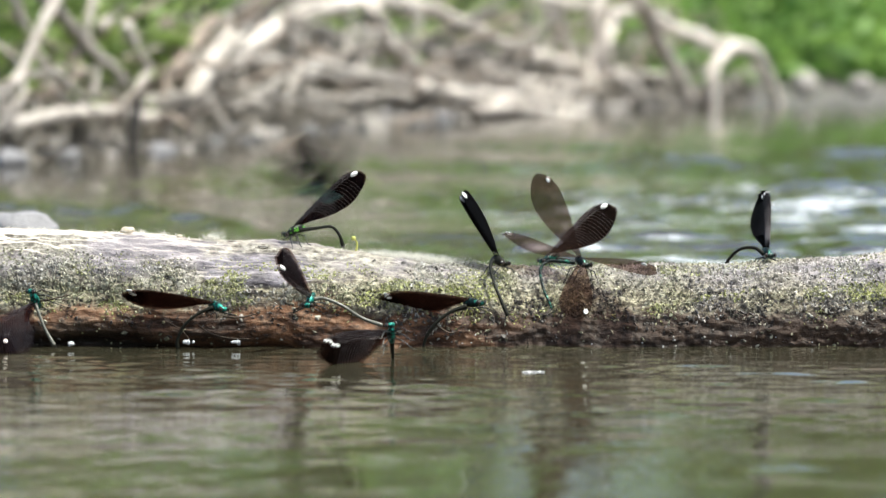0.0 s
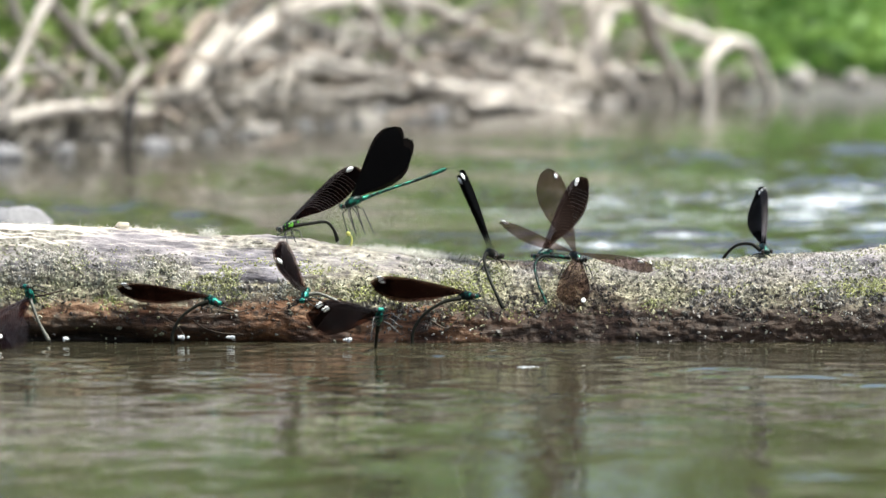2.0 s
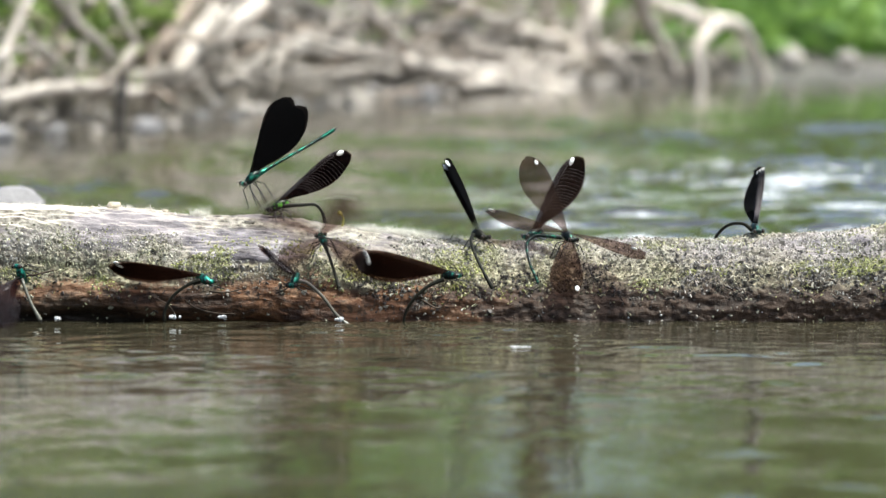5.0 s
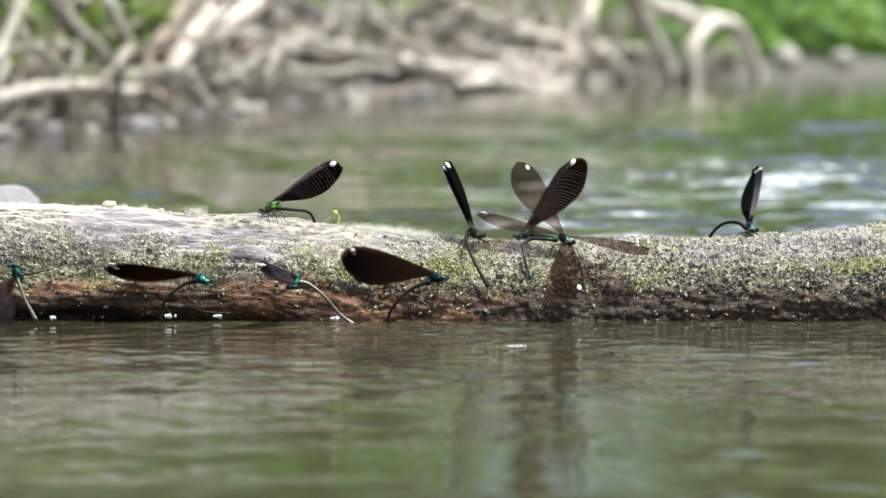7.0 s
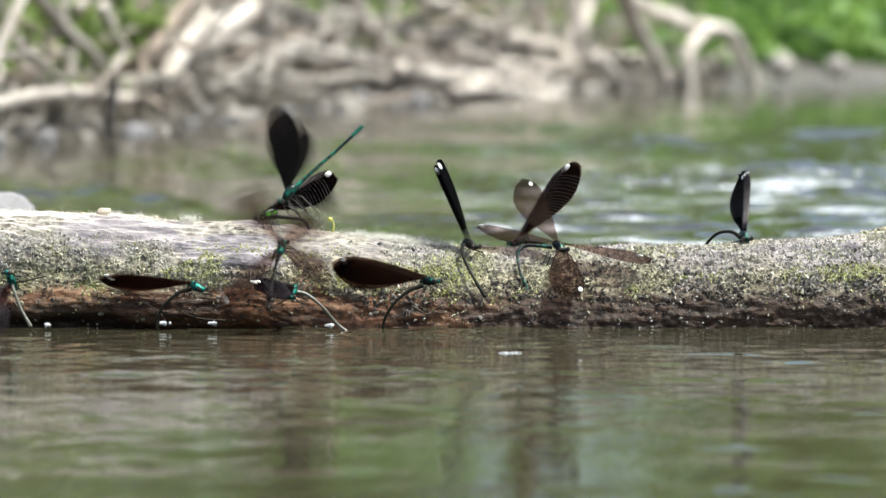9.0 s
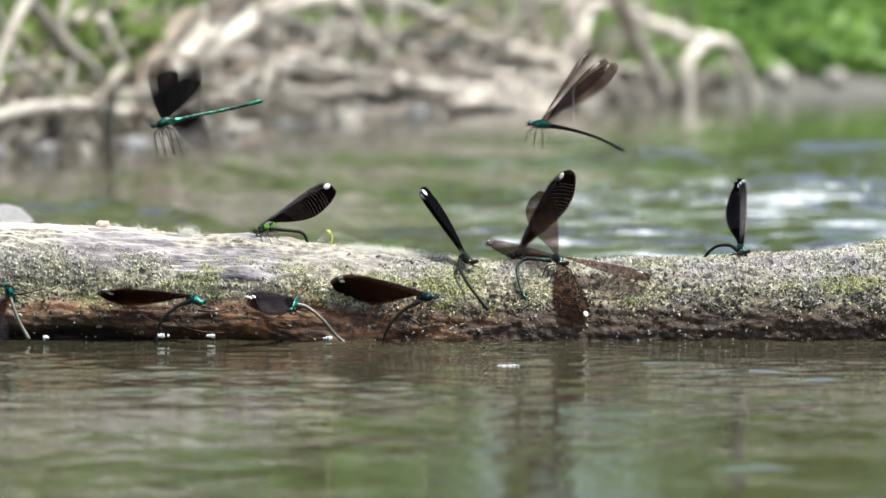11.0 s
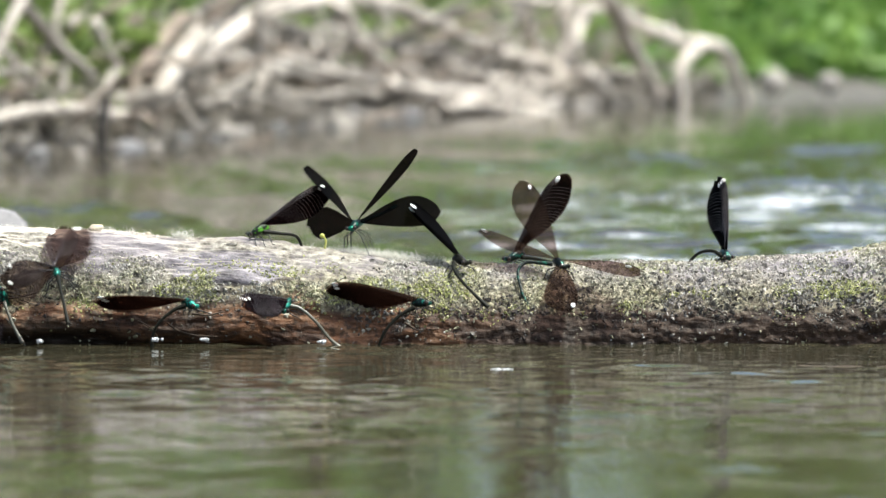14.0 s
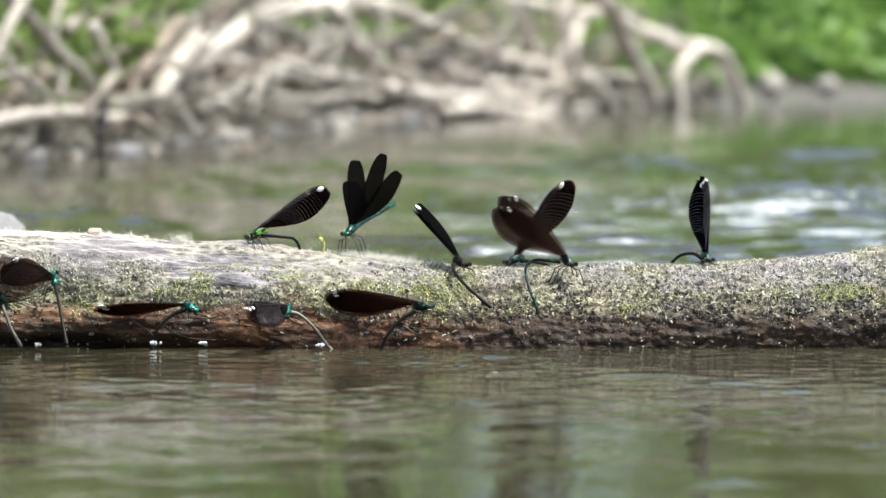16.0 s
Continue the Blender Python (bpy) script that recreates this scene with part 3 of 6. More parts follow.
PALE = "bleached grey-brown dead root arching over the far bank"
root([(-0.395, 2.679, 0.161), (-0.375, 2.728, 0.135), (-0.354, 2.781, 0.105), (-0.333, 2.835, 0.081), (-0.325, 2.856, 0.064)], 0.013, "slanting grey-brown dead branch over the shallows", ROOT)
root([(-0.375, 2.709, 0.165), (-0.39, 2.672, 0.137), (-0.4, 2.647, 0.109), (-0.408, 2.627, 0.088), (-0.417, 2.602, 0.068), (-0.433, 2.597, 0.044)], 0.011, PALE, PALEROOT)
root([(-0.393, 2.644, 0.093), (-0.377, 2.684, 0.076), (-0.363, 2.718, 0.058), (-0.357, 2.736, 0.043)], 0.008, "weathered brown driftwood stick at the waterline", ROOT)
root([(-0.45, 2.514, 0.026), (-0.419, 2.52, 0.032), (-0.397, 2.573, 0.037), (-0.375, 2.629, 0.042), (-0.348, 2.698, 0.044), (-0.316, 2.779, 0.042)], 0.015, "pale driftwood pole lying along the waterline", PALEROOT)
root([(-0.31, 2.805, 0.037), (-0.294, 2.846, 0.035), (-0.277, 2.918, 0.031)], 0.013, "weathered brown driftwood stick at the waterline", PALEROOT)
root([(-0.305, 2.726, 0.06), (-0.307, 2.721, 0.039), (-0.309, 2.715, 0.021), (-0.309, 2.716, 0.009), (-0.309, 2.716, -0.03)], 0.011, "dark wet dead stick standing in the shallows", DARKROOT)
root([(-0.245, 3.299, 0.122), (-0.253, 3.209, 0.099), (-0.262, 3.114, 0.076), (-0.267, 3.051, 0.058), (-0.272, 2.998, 0.031)], 0.025, "broad sunlit splintered stub of pale wood", PALEROOT)
root([(-0.25, 3.348, 0.094), (-0.233, 3.539, 0.11), (-0.217, 3.719, 0.127), (-0.2, 3.911, 0.144), (-0.175, 4.04, 0.158), (-0.139, 4.226, 0.169), (-0.097, 4.445, 0.176), (-0.051, 4.682, 0.174), (-0.002, 4.938, 0.16), (0.043, 5.181, 0.144), (0.091, 5.453, 0.12), (0.154, 5.81, 0.1), (0.223, 6.177, 0.084), (0.291, 6.34, 0.07), (0.361, 6.511, 0.062), (0.441, 6.704, 0.052)], 0.025, PALE, LITROOT)
root([(-0.101, 4.305, 0.165), (-0.08, 4.41, 0.13), (-0.06, 4.519, 0.101), (-0.039, 4.627, 0.074), (-0.018, 4.732, 0.047), (0.005, 4.853, 0.016), (0.035, 5.016, -0.028)], 0.024, "bleached straight root slanting into the water", LITROOT)
root([(-0.196, 3.87, 0.075), (-0.164, 4.037, 0.083), (-0.134, 4.19, 0.073), (-0.096, 4.39, 0.066), (-0.039, 4.685, 0.056)], 0.029, "thick pale fallen branch on the far bank", PALEROOT)
root([(-0.199, 3.804, 0.154), (-0.192, 3.84, 0.112), (-0.19, 3.852, 0.076), (-0.196, 3.821, 0.035)], 0.014, "grey dead branch leaning on the bank", ROOT)
root([(0.333, 6.263, 0.224), (0.375, 6.365, 0.182), (0.399, 6.423, 0.138), (0.43, 6.496, 0.085), (0.458, 6.556, 0.04), (0.475, 6.582, -0.008), (0.477, 6.586, -0.027)], 0.029, PALE, LITROOT)
root([(0.384, 6.405, 0.172), (0.437, 6.534, 0.15), (0.497, 6.637, 0.129), (0.558, 6.732, 0.118), (0.605, 6.806, 0.109), (0.633, 6.85, 0.076), (0.653, 6.882, 0.034), (0.666, 6.902, -0.012), (0.669, 6.907, -0.032)], 0.027, "pale looping root that bends down into the water", LITROOT)
root([(0.566, 6.725, 0.113), (0.53, 6.668, 0.087), (0.516, 6.647, 0.053), (0.519, 6.651, 0.009), (0.523, 6.657, -0.028)], 0.027, "pale leg of a looping root standing in the water", LITROOT)
root([(0.296, 6.312, 0.223), (0.282, 6.279, 0.169), (0.282, 6.28, 0.117), (0.269, 6.247, 0.065), (0.253, 6.209, 0.016)], 0.033, "stout pale upright root on the far bank", LITROOT)
root([(0.198, 6.101, 0.218), (0.206, 6.142, 0.157), (0.224, 6.22, 0.104), (0.238, 6.253, 0.078)], 0.026, PALE, LITROOT)
root([(0.144, 5.792, 0.205), (0.224, 6.22, 0.195), (0.292, 6.384, 0.182), (0.387, 6.613, 0.18)], 0.025, PALE, LITROOT)
root([(-0.334, 3.012, 0.17), (-0.347, 2.98, 0.147), (-0.361, 2.945, 0.126)], 0.015, PALE, PALEROOT)
root([(-0.33, 2.924, 0.133), (-0.321, 2.946, 0.107), (-0.312, 2.969, 0.087), (-0.321, 2.946, 0.068)], 0.012, "slanting grey-brown dead branch over the shallows", PALEROOT)
root([(-0.26, 3.258, 0.139), (-0.272, 3.12, 0.11), (-0.285, 3.017, 0.086), (-0.297, 2.987, 0.062)], 0.015, "reddish-brown broken branch in the root tangle", BROWNROOT)
root([(-0.298, 3.025, 0.134), (-0.285, 3.057, 0.108), (-0.282, 3.065, 0.08), (-0.28, 3.07, 0.049)], 0.015, "reddish-brown broken branch in the root tangle", BROWNROOT)
root([(-0.249, 3.335, 0.09), (-0.226, 3.601, 0.095), (-0.199, 3.894, 0.089)], 0.018, "thick pale fallen branch on the far bank", PALEROOT)
root([(-0.25, 3.233, 0.041), (-0.232, 3.441, 0.041), (-0.212, 3.669, 0.058), (-0.199, 3.803, 0.075)], 0.011, "grey dead branch leaning on the bank", ROOT)
root([(-0.175, 3.92, 0.048), (-0.13, 4.154, 0.04), (-0.073, 4.448, 0.043), (-0.018, 4.732, 0.026)], 0.014, "weathered brown driftwood stick at the waterline", ROOT)
root([(-0.023, 4.917, 0.104), (0.043, 5.275, 0.1), (0.123, 5.726, 0.081), (0.209, 6.209, 0.045)], 0.023, PALE, ROOT)
root([(-0.169, 4.21, 0.128), (-0.142, 4.35, 0.105), (-0.114, 4.498, 0.091)], 0.011, PALE, ROOT)
root([(-0.028, 4.583, 0.052), (0.015, 4.805, 0.041), (0.078, 5.161, 0.033), (0.149, 5.56, 0.031), (0.222, 5.954, 0.019)], 0.024, PALE, LITROOT)
root([(0.32, 6.172, 0.059), (0.355, 6.255, 0.029), (0.373, 6.298, -0.013)], 0.025, "stout pale upright root on the far bank", PALEROOT)
root([(0.05, 4.962, 0.014), (0.107, 5.283, 0.015), (0.192, 5.763, 0.003), (0.28, 6.055, -0.011)], 0.019, "weathered brown driftwood stick at the waterline", LITROOT)
root([(0.06, 5.14, 0.079), (0.119, 5.472, 0.059), (0.207, 5.97, 0.047), (0.308, 6.242, 0.026)], 0.017, PALE, LITROOT)
root([(0.314, 6.277, 0.169), (0.297, 6.236, 0.106), (0.314, 6.277, 0.055)], 0.019, PALE, LITROOT)
root([(-0.426, 2.699, 0.159), (-0.413, 2.712, 0.126), (-0.402, 2.741, 0.098), (-0.384, 2.787, 0.069)], 0.009, PALE, PALEROOT)
root([(-0.361, 2.895, 0.162), (-0.368, 2.876, 0.121), (-0.361, 2.894, 0.086), (-0.366, 2.882, 0.051)], 0.009, PALE, PALEROOT)
rng = random.Random(11)
for k in range(170):
    x = rng.uniform(-0.62, 0.45)
    y = edge(x) + rng.uniform(0.16, 0.9)
    z = max(0.0, land(x, y))
    a, b = Vector((x, y, z + rng.uniform(0, 0.05))), rng.uniform(-1, 1)
    c = a + Vector((b * 0.14, rng.uniform(-0.1, 0.1), rng.uniform(0.0, 0.12)))
    d = c + Vector((rng.uniform(-0.2, 0.2), rng.uniform(-0.05, 0.15), rng.uniform(-0.09, 0.11)))
    # the dark ones on the left paint shaded gaps between the roots
    root([a - Vector((0, 0, 0.03)), a, c, d], rng.uniform(0.003, 0.0095), "thin tangled grey-brown dead branch on the bank", rng.choice((ROOT, BROWNROOT, DARKROOT, DARKROOT) if x < -0.02 else (ROOT, ROOT, PALEROOT, BROWNROOT)))


for k in range(80):
    x = rng.uniform(-0.5, 0.05)
    y = edge(x) + rng.uniform(-0.03, 0.22)
    a = Vector((x, y, max(0.0, land(x, y)) + rng.uniform(-0.01, 0.05)))
    b = a + Vector((rng.uniform(-0.09, 0.09), rng.uniform(-0.04, 0.06), rng.uniform(0.0, 0.07)))
    c = b + Vector((rng.uniform(-0.09, 0.09), rng.uniform(-0.04, 0.06), rng.uniform(-0.05, 0.06)))
    root([a, b, c], rng.uniform(0.0025, 0.007), "thin broken grey-brown twig in the root tangle", rng.choice((ROOT, ROOT, BROWNROOT)), name="twig", rough=0.35)


def leaves(name, count, spread, length, material, label, seed, category="plants", droop=0.4):
    """Many folded leaf blades; spread gives the foot of each from the random source."""
    rng = random.Random(seed)
    verts, faces = [], []
    for _ in range(count):
        at = Vector(spread(rng))
        way = Vector((rng.gauss(0, 1), rng.gauss(0, 1), rng.uniform(-droop, 1.2))).normalized()
        side = way.cross(Vector((rng.gauss(0, 1), rng.gauss(0, 1), rng.gauss(0, 1)))).normalized()
        n = way.cross(side)
        l = length * rng.uniform(0.5, 1.3)
        k = len(verts)
        verts += [at, at + way * l * 0.45 + side * l * 0.22, at + way * l + n * l * 0.12, at + way * l * 0.45 - side * l * 0.22, at + way * l * 0.5 - n * l * 0.07]
        faces += [(k, k + 1, k + 4), (k + 1, k + 2, k + 4), (k + 2, k + 3, k + 4), (k + 3, k, k + 4)]
    return tagged(new(name, mesh(name, verts, faces, material, False)), label, category, kind="stuff")


def left_plants(r):
    x = r.uniform(-0.75, -0.28)
    y = edge(x) + 0.2 + abs(r.gauss(0, 0.6))
    return (x, y, land(x, y) + r.uniform(0, 0.30))


def back_plants(r):
    x = r.uniform(-1.8, 1.6)
    y = max(5.0, edge(x)) + r.uniform(1.2, 3.2)
    return (x, y, land(x, y) + r.uniform(0, 0.6))


def right_plants(r):
    x = r.uniform(0.35, 2.6)
    y = edge(x) + 0.35 + abs(r.gauss(0, 1.3))
    return (x, y, land(x, y) + r.uniform(0.0, 1.0) * min(0.9, 0.05 + 0.4 * (y - edge(x) - 0.3)))


def mid_plants(r):
    x = r.uniform(-0.15, 0.45)
    y = edge(x) + 0.5 + abs(r.gauss(0, 0.5))
    return (x, y, land(x, y) + r.uniform(0, 0.22))


def bank_litter(r):
    x = r.uniform(-0.7, 0.6)
    y = edge(x) + r.uniform(0, 1.2)
    return (x, y, land(x, y) + r.uniform(0, 0.02))


leaves("bank_plants", 2600, left_plants, 0.045, TREELEAF, "bright green leafy plants between the dead roots", 3)
leaves("bank_plants", 7000, back_plants, 0.08, LEAF, "sunlit green undergrowth behind the root tangle", 4)
leaves("bank_plants", 6500, right_plants, 0.09, LEAF, "lush bright green bank vegetation", 5)
leaves("bank_plants", 1500, mid_plants, 0.05, TREELEAF, "grey-green leafy stems between the pale roots", 7)
leaves("leaf_litter", 6000, bank_litter, 0.045, DRYGRASS, "dry straw and brown leaf litter on the bank", 6)


def tree(at, height, seed):
    rng = random.Random(seed)
    thing = tagged(new("tree"), "leafy green riverside tree", "tree", "trees behind the bank")
    thing.matrix_basis = pose(*at)
    top = Vector((rng.uniform(-0.4, 0.4), rng.uniform(-0.4, 0.4), height))
    pieces = [tube(smooth_path([(0, 0, -0.3), top * 0.4 + Vector((0.15, 0, 0)), top], 6), lambda s: height * 0.022 * (1.1 - s), 9, 0.2, seed)]
    ends = []
    for k in range(9):
        foot = top * rng.uniform(0.22, 0.85)
        a = rng.uniform(0, math.tau)
        tip = foot + Vector((math.cos(a), math.sin(a), rng.uniform(-0.05, 0.7))) * height * rng.uniform(0.2, 0.38)
        pieces.append(tube(smooth_path([foot, (foot + tip) / 2 + Vector((0, 0, 0.1)), tip], 4), lambda s: height * 0.008 * (1.1 - s), 6))
        ends += [foot.lerp(tip, q) for q in (0.5, 0.75, 1.0)]
    part("trunk", mesh("trunk", *joined(*pieces), BARK), thing)

    def crown(r):
        c = r.choice(ends)
        s = height * 0.075
        return (c.x + r.gauss(0, s), c.y + r.gauss(0, s), c.z + r.gauss(0, s * 0.8))
    ob = leaves("crown", 3000, crown, 0.16, TREELEAF, "crown of small green leaves", seed + 50)
    del ob["category"]
    ob.parent = thing
    return thing


rng = random.Random(8)
for k in range(15):
    x = -7.5 + k * 1.15 + rng.uniform(-0.4, 0.4)
    y = 10.5 + abs(x) * 0.35 + rng.uniform(0, 3)
    tree((x, y, land(x, y)), rng.uniform(2.3, 3.3) if x < 0.7 else rng.uniform(1.9, 2.5), 100 + k)


def stone(at, size, label, material, seed):
    data = mesh("stone", *ball((0, 0, 0), size, 14, 9, 0.35, seed), material)
    ob = tagged(new("stone", data), label, "stone", "stones along the stream")
    ob.matrix_basis = pose(at[0], at[1], at[2], 0, 0, seed * 37 % 360)
    return ob


stone((0.725, 7.003, 0.04), (0.024, 0.03, 0.026), "pale sunlit rounded stone at the waterline", STONE, 1)
stone((0.859, 7.218, 0.036), (0.02, 0.025, 0.022), "pale sunlit rounded stone at the waterline", STONE, 2)
stone((-0.181, 0.33, 0.025), (0.017, 0.016, 0.0085), "pale grey river stone rising behind the log", GREYSTONE, 3)
rng = random.Random(5)
for k in range(80):
    x = rng.uniform(-0.65, 0.25) if k % 3 else rng.uniform(-0.5, -0.1)
    y = edge(x) + rng.uniform(-0.15, 0.22)
    s = rng.uniform(0.004, 0.013)
    stone((x, y, max(0, land(x, y)) + s * 0.2), (s * 1.3, s, s * 0.8), "small wet grey river stone at the water's edge", rng.choice((DARKSTONE, GREYSTONE, STONE)) if x < -0.12 else STONE, 10 + k)
for k in range(90):
    x = rng.uniform(-0.12, 0.36)
    s = rng.uniform(0.006, 0.02)
    y = edge(x) + (rng.uniform(-0.1, 0.6) if x > 0 else rng.uniform(-0.1, 0.3))
    stone((x, y, max(0, land(x, y)) + s * 0.2), (s * 1.5, s, s * 0.7), "dull grey-brown cobble at the water's edge", STONE if x > 0.0 else rng.choice((GREYSTONE, DARKSTONE)), 120 + k)


# ---- small things on and by the log ----
def sprout(at):
    thing = tagged(new("sprout"), "tiny yellow-green sprout growing on the log", "sprout")
    thing.matrix_basis = pose(*at)
    part("stem", mesh("stem", *tube(smooth_path([(0, 0, -0.001), (0.0004, 0, 0.0012), (0.0001, 0, 0.0026), (-0.0008, 0, 0.0034)], 5), lambda s: 0.00035 * (1.2 - 0.5 * s), 7), BUD), thing)
    part("bud", mesh("bud", *ball((-0.0009, 0, 0.0035), (0.0009, 0.0008, 0.0008), 9, 6, 0.3), BUD), thing)
    return thing


def fluff(at, size, count, seed, tall=0.0022):
    """A tuft of pale plant down: many fine bent hairs."""
    r = random.Random(seed)
    pieces = []
    for _ in range(count * 2):
        foot = Vector((r.gauss(0, size), r.gauss(0, size * 0.3), 0))
        foot.z = log_at(at[0] + foot.x, 0).z - at[2] - 0.0003
        high = tall * max(0.15, 0.55 + 0.9 * noise.noise(Vector((foot.x * 900, seed, 0)))) * r.uniform(0.4, 1.3)
        path, way = [foot], Vector((r.gauss(0, 0.5), r.gauss(0, 0.4), 0.5)).normalized()
        for _ in range(5):
            way = (way + Vector((r.gauss(0, 0.8), r.gauss(0, 0.6), r.gauss(0.05, 0.5)))).normalized()
            path.append(path[-1] + way * (high + 0.0008) * 0.36)
        pieces.append(tube(path, lambda s: 0.00005 * (1.3 - s), 3))
    thing = tagged(new("plant_down", mesh("plant_down", *joined(*pieces), FLUFF)), "tuft of pale plant down caught on the log", "plant down", kind="stuff")
    thing.matrix_basis = Matrix.Translation(at)
    return thing


def wood_chip(x, size, seed):
    """A small pale lump of wood lying on the crest of the log."""
    at = log_at(x, 0)
    data = mesh("wood_chip", *ball((at.x, at.y, at.z + size * 0.25), (size, size * 0.7, size * 0.55), 10, 7, 0.5, seed), CHIP)
    return tagged(new("wood_chip", data), "small pale chip of wood on the bleached log", "wood chip", "chips on the log")


wood_chip(-0.1103, 0.0026, 3)
wood_chip(-0.0922, 0.0011, 8)
wood_chip(-0.1178, 0.0009, 5)
sprout((-0.0304, -0.002, 0.0326))
fluff((-0.0803, 0, 0.0348), 0.0013, 200, 1, 0.0026)
fluff((-0.0063, 0, 0.0285), 0.0085, 700, 2)
fluff((-0.0186, 0, 0.0293), 0.006, 220, 3, 0.0014)
fluff((-0.1055, 0, 0.0372), 0.009, 120, 4, 0.0012)
fluff((-0.1431, 0, 0.0388), 0.008, 90, 5, 0.0012)


def knot(x, turn):
    """A small knot with a raised rim; a dark lump paints the hole's shade."""
    at = log_at(x, turn)
    out = Vector((0, -math.sin(turn), math.cos(turn)))
    side, other = Vector((1, 0, 0)), out.cross(Vector((1, 0, 0)))
    ring = [at + (side * math.cos(a) * 0.0020 + other * math.sin(a) * 0.0012) + out * 0.0003 for a in np.linspace(0, math.tau, 15)]
    thing = tagged(new("knot"), "small knot in the bleached wood, its hollow painted dark", "knot")
    part("rim", mesh("rim", *tube(ring, lambda s: 0.00034, 6, 0.9), LOG), thing)
    part("hollow", mesh("hollow", *ball(at + out * 0.0002, (0.0021, 0.0013, 0.00055), 10, 6, 0.5), DARKROOT), thing)


knot(-0.0630, radians(15))


def grain_drop(x, turn, r, seed):
    data = mesh("pebble_grain", *ball(log_at(x, turn), (r, r * 0.8, r * 0.9), 8, 6, 0.3, seed), GRAIN_GLINT)
    return tagged(new("pebble_grain", data), "tiny white wet grain stuck to the log", "grain", "white grains on the log")


rng = random.Random(21)
for u, turn, r in ((0.0541, 84, 0.0009), (0.0565, 90, 0.0008), (0.0655, 100, 0.0009), (0.0738, 100, 0.001), (0.0865, 82, 0.0006), (0.1085, 96, 0.0006), (0.1275, 96, 0.0009), (0.027, 101, 0.0006), (0.139, 84, 0.0005), (0.0965, 88, 0.0004), (-0.0895, 101, 0.0008), (-0.0728, 101, 0.0007), (-0.13, 102, 0.0009), (0.152, 100, 0.0008)):
    grain_drop(u, radians(turn), r, u * 50)
for k in range(60):
    grain_drop(rng.uniform(-0.03, 0.19), radians(rng.uniform(66, 98)), rng.uniform(0.00015, 0.00033), k)


def froth_patch(at, size, label, seed, wide=0.9, tall=0.1):
    """A glint on the water, painted as small white lumps lying close together."""
    r = random.Random(seed)
    pieces = [ball((r.gauss(0, size * wide), r.gauss(0, size * 0.5), 0), (size * r.uniform(0.1, 0.4), size * r.uniform(0.1, 0.3), size * r.uniform(0.5, 1.6) * tall), 8, 5, 0.6, k) for k in range(16)]
    thing = tagged(new("froth_patch", mesh("froth_patch", *joined(*pieces), GRAIN_GLINT)), label, "froth", kind="stuff")
    thing.matrix_basis = pose(*at)
    return thing


# painted glints: one out on the water, four along the log's waterline
froth_patch((*(0.028, -0.145), 0.0001), 0.0021, "small white patch painting a sky glint on the water", 1)
for k, at in enumerate(((-0.1265, -0.042, 0.0019), (-0.0871, -0.042, 0.0025), (-0.0707, -0.042, 0.0025), (-0.0306, -0.042, 0.0017))):
    froth_patch(at, 0.0013, "white lumps painting a water glint beside the soaked log", 10 + k, 0.6, 0.4)


def sunken_branch():
    path = smooth_path([(0.085, -0.128, -0.006), (0.125, -0.13, -0.0032), (0.16, -0.133, -0.0027), (0.20, -0.128, -0.0026), (0.27, -0.12, -0.004)], 10)
    tagged(new("sunken_branch", mesh("sunken_branch", *tube(path, lambda s: 0.0036 * (0.7 + 0.5 * s), 10, 0.35), WETWOOD)), "brown wet branch just breaking the water's surface", "branch")


sunken_branch()


def rootlet(points, width):
    """A hair-thin wet rootlet hanging on the soaked flank of the log."""
    path = smooth_path(points, 7)
    tagged(new("rootlet", mesh("rootlet", *tube(path, lambda s: width * (1.1 - 0.6 * s), 6, 0.3), WETWOOD)), "thin dark wet rootlet clinging to the log", "rootlet", "rootlets on the log")


rootlet([(-0.0834, -0.036, 0.0078), (-0.0795, -0.037, 0.0052), (-0.0736, -0.038, 0.0037), (-0.0663, -0.038, 0.0033)], 0.0003)
rootlet([(-0.0751, -0.036, 0.0109), (-0.0692, -0.037, 0.0106), (-0.064, -0.037, 0.0118)], 0.0004)
rootlet([(-0.1394, -0.035, 0.0159), (-0.1339, -0.036, 0.0167), (-0.1277, -0.036, 0.0183)], 0.0004)
rootlet([(-0.0934, -0.036, 0.0086), (-0.0891, -0.037, 0.0062), (-0.0866, -0.038, 0.003)], 0.0003)
rootlet([(-0.0027, -0.036, 0.008), (0.0031, -0.037, 0.0052), (0.0073, -0.037, 0.0091)], 0.0003)
# ---- damselflies ----
SPAN = 33.0


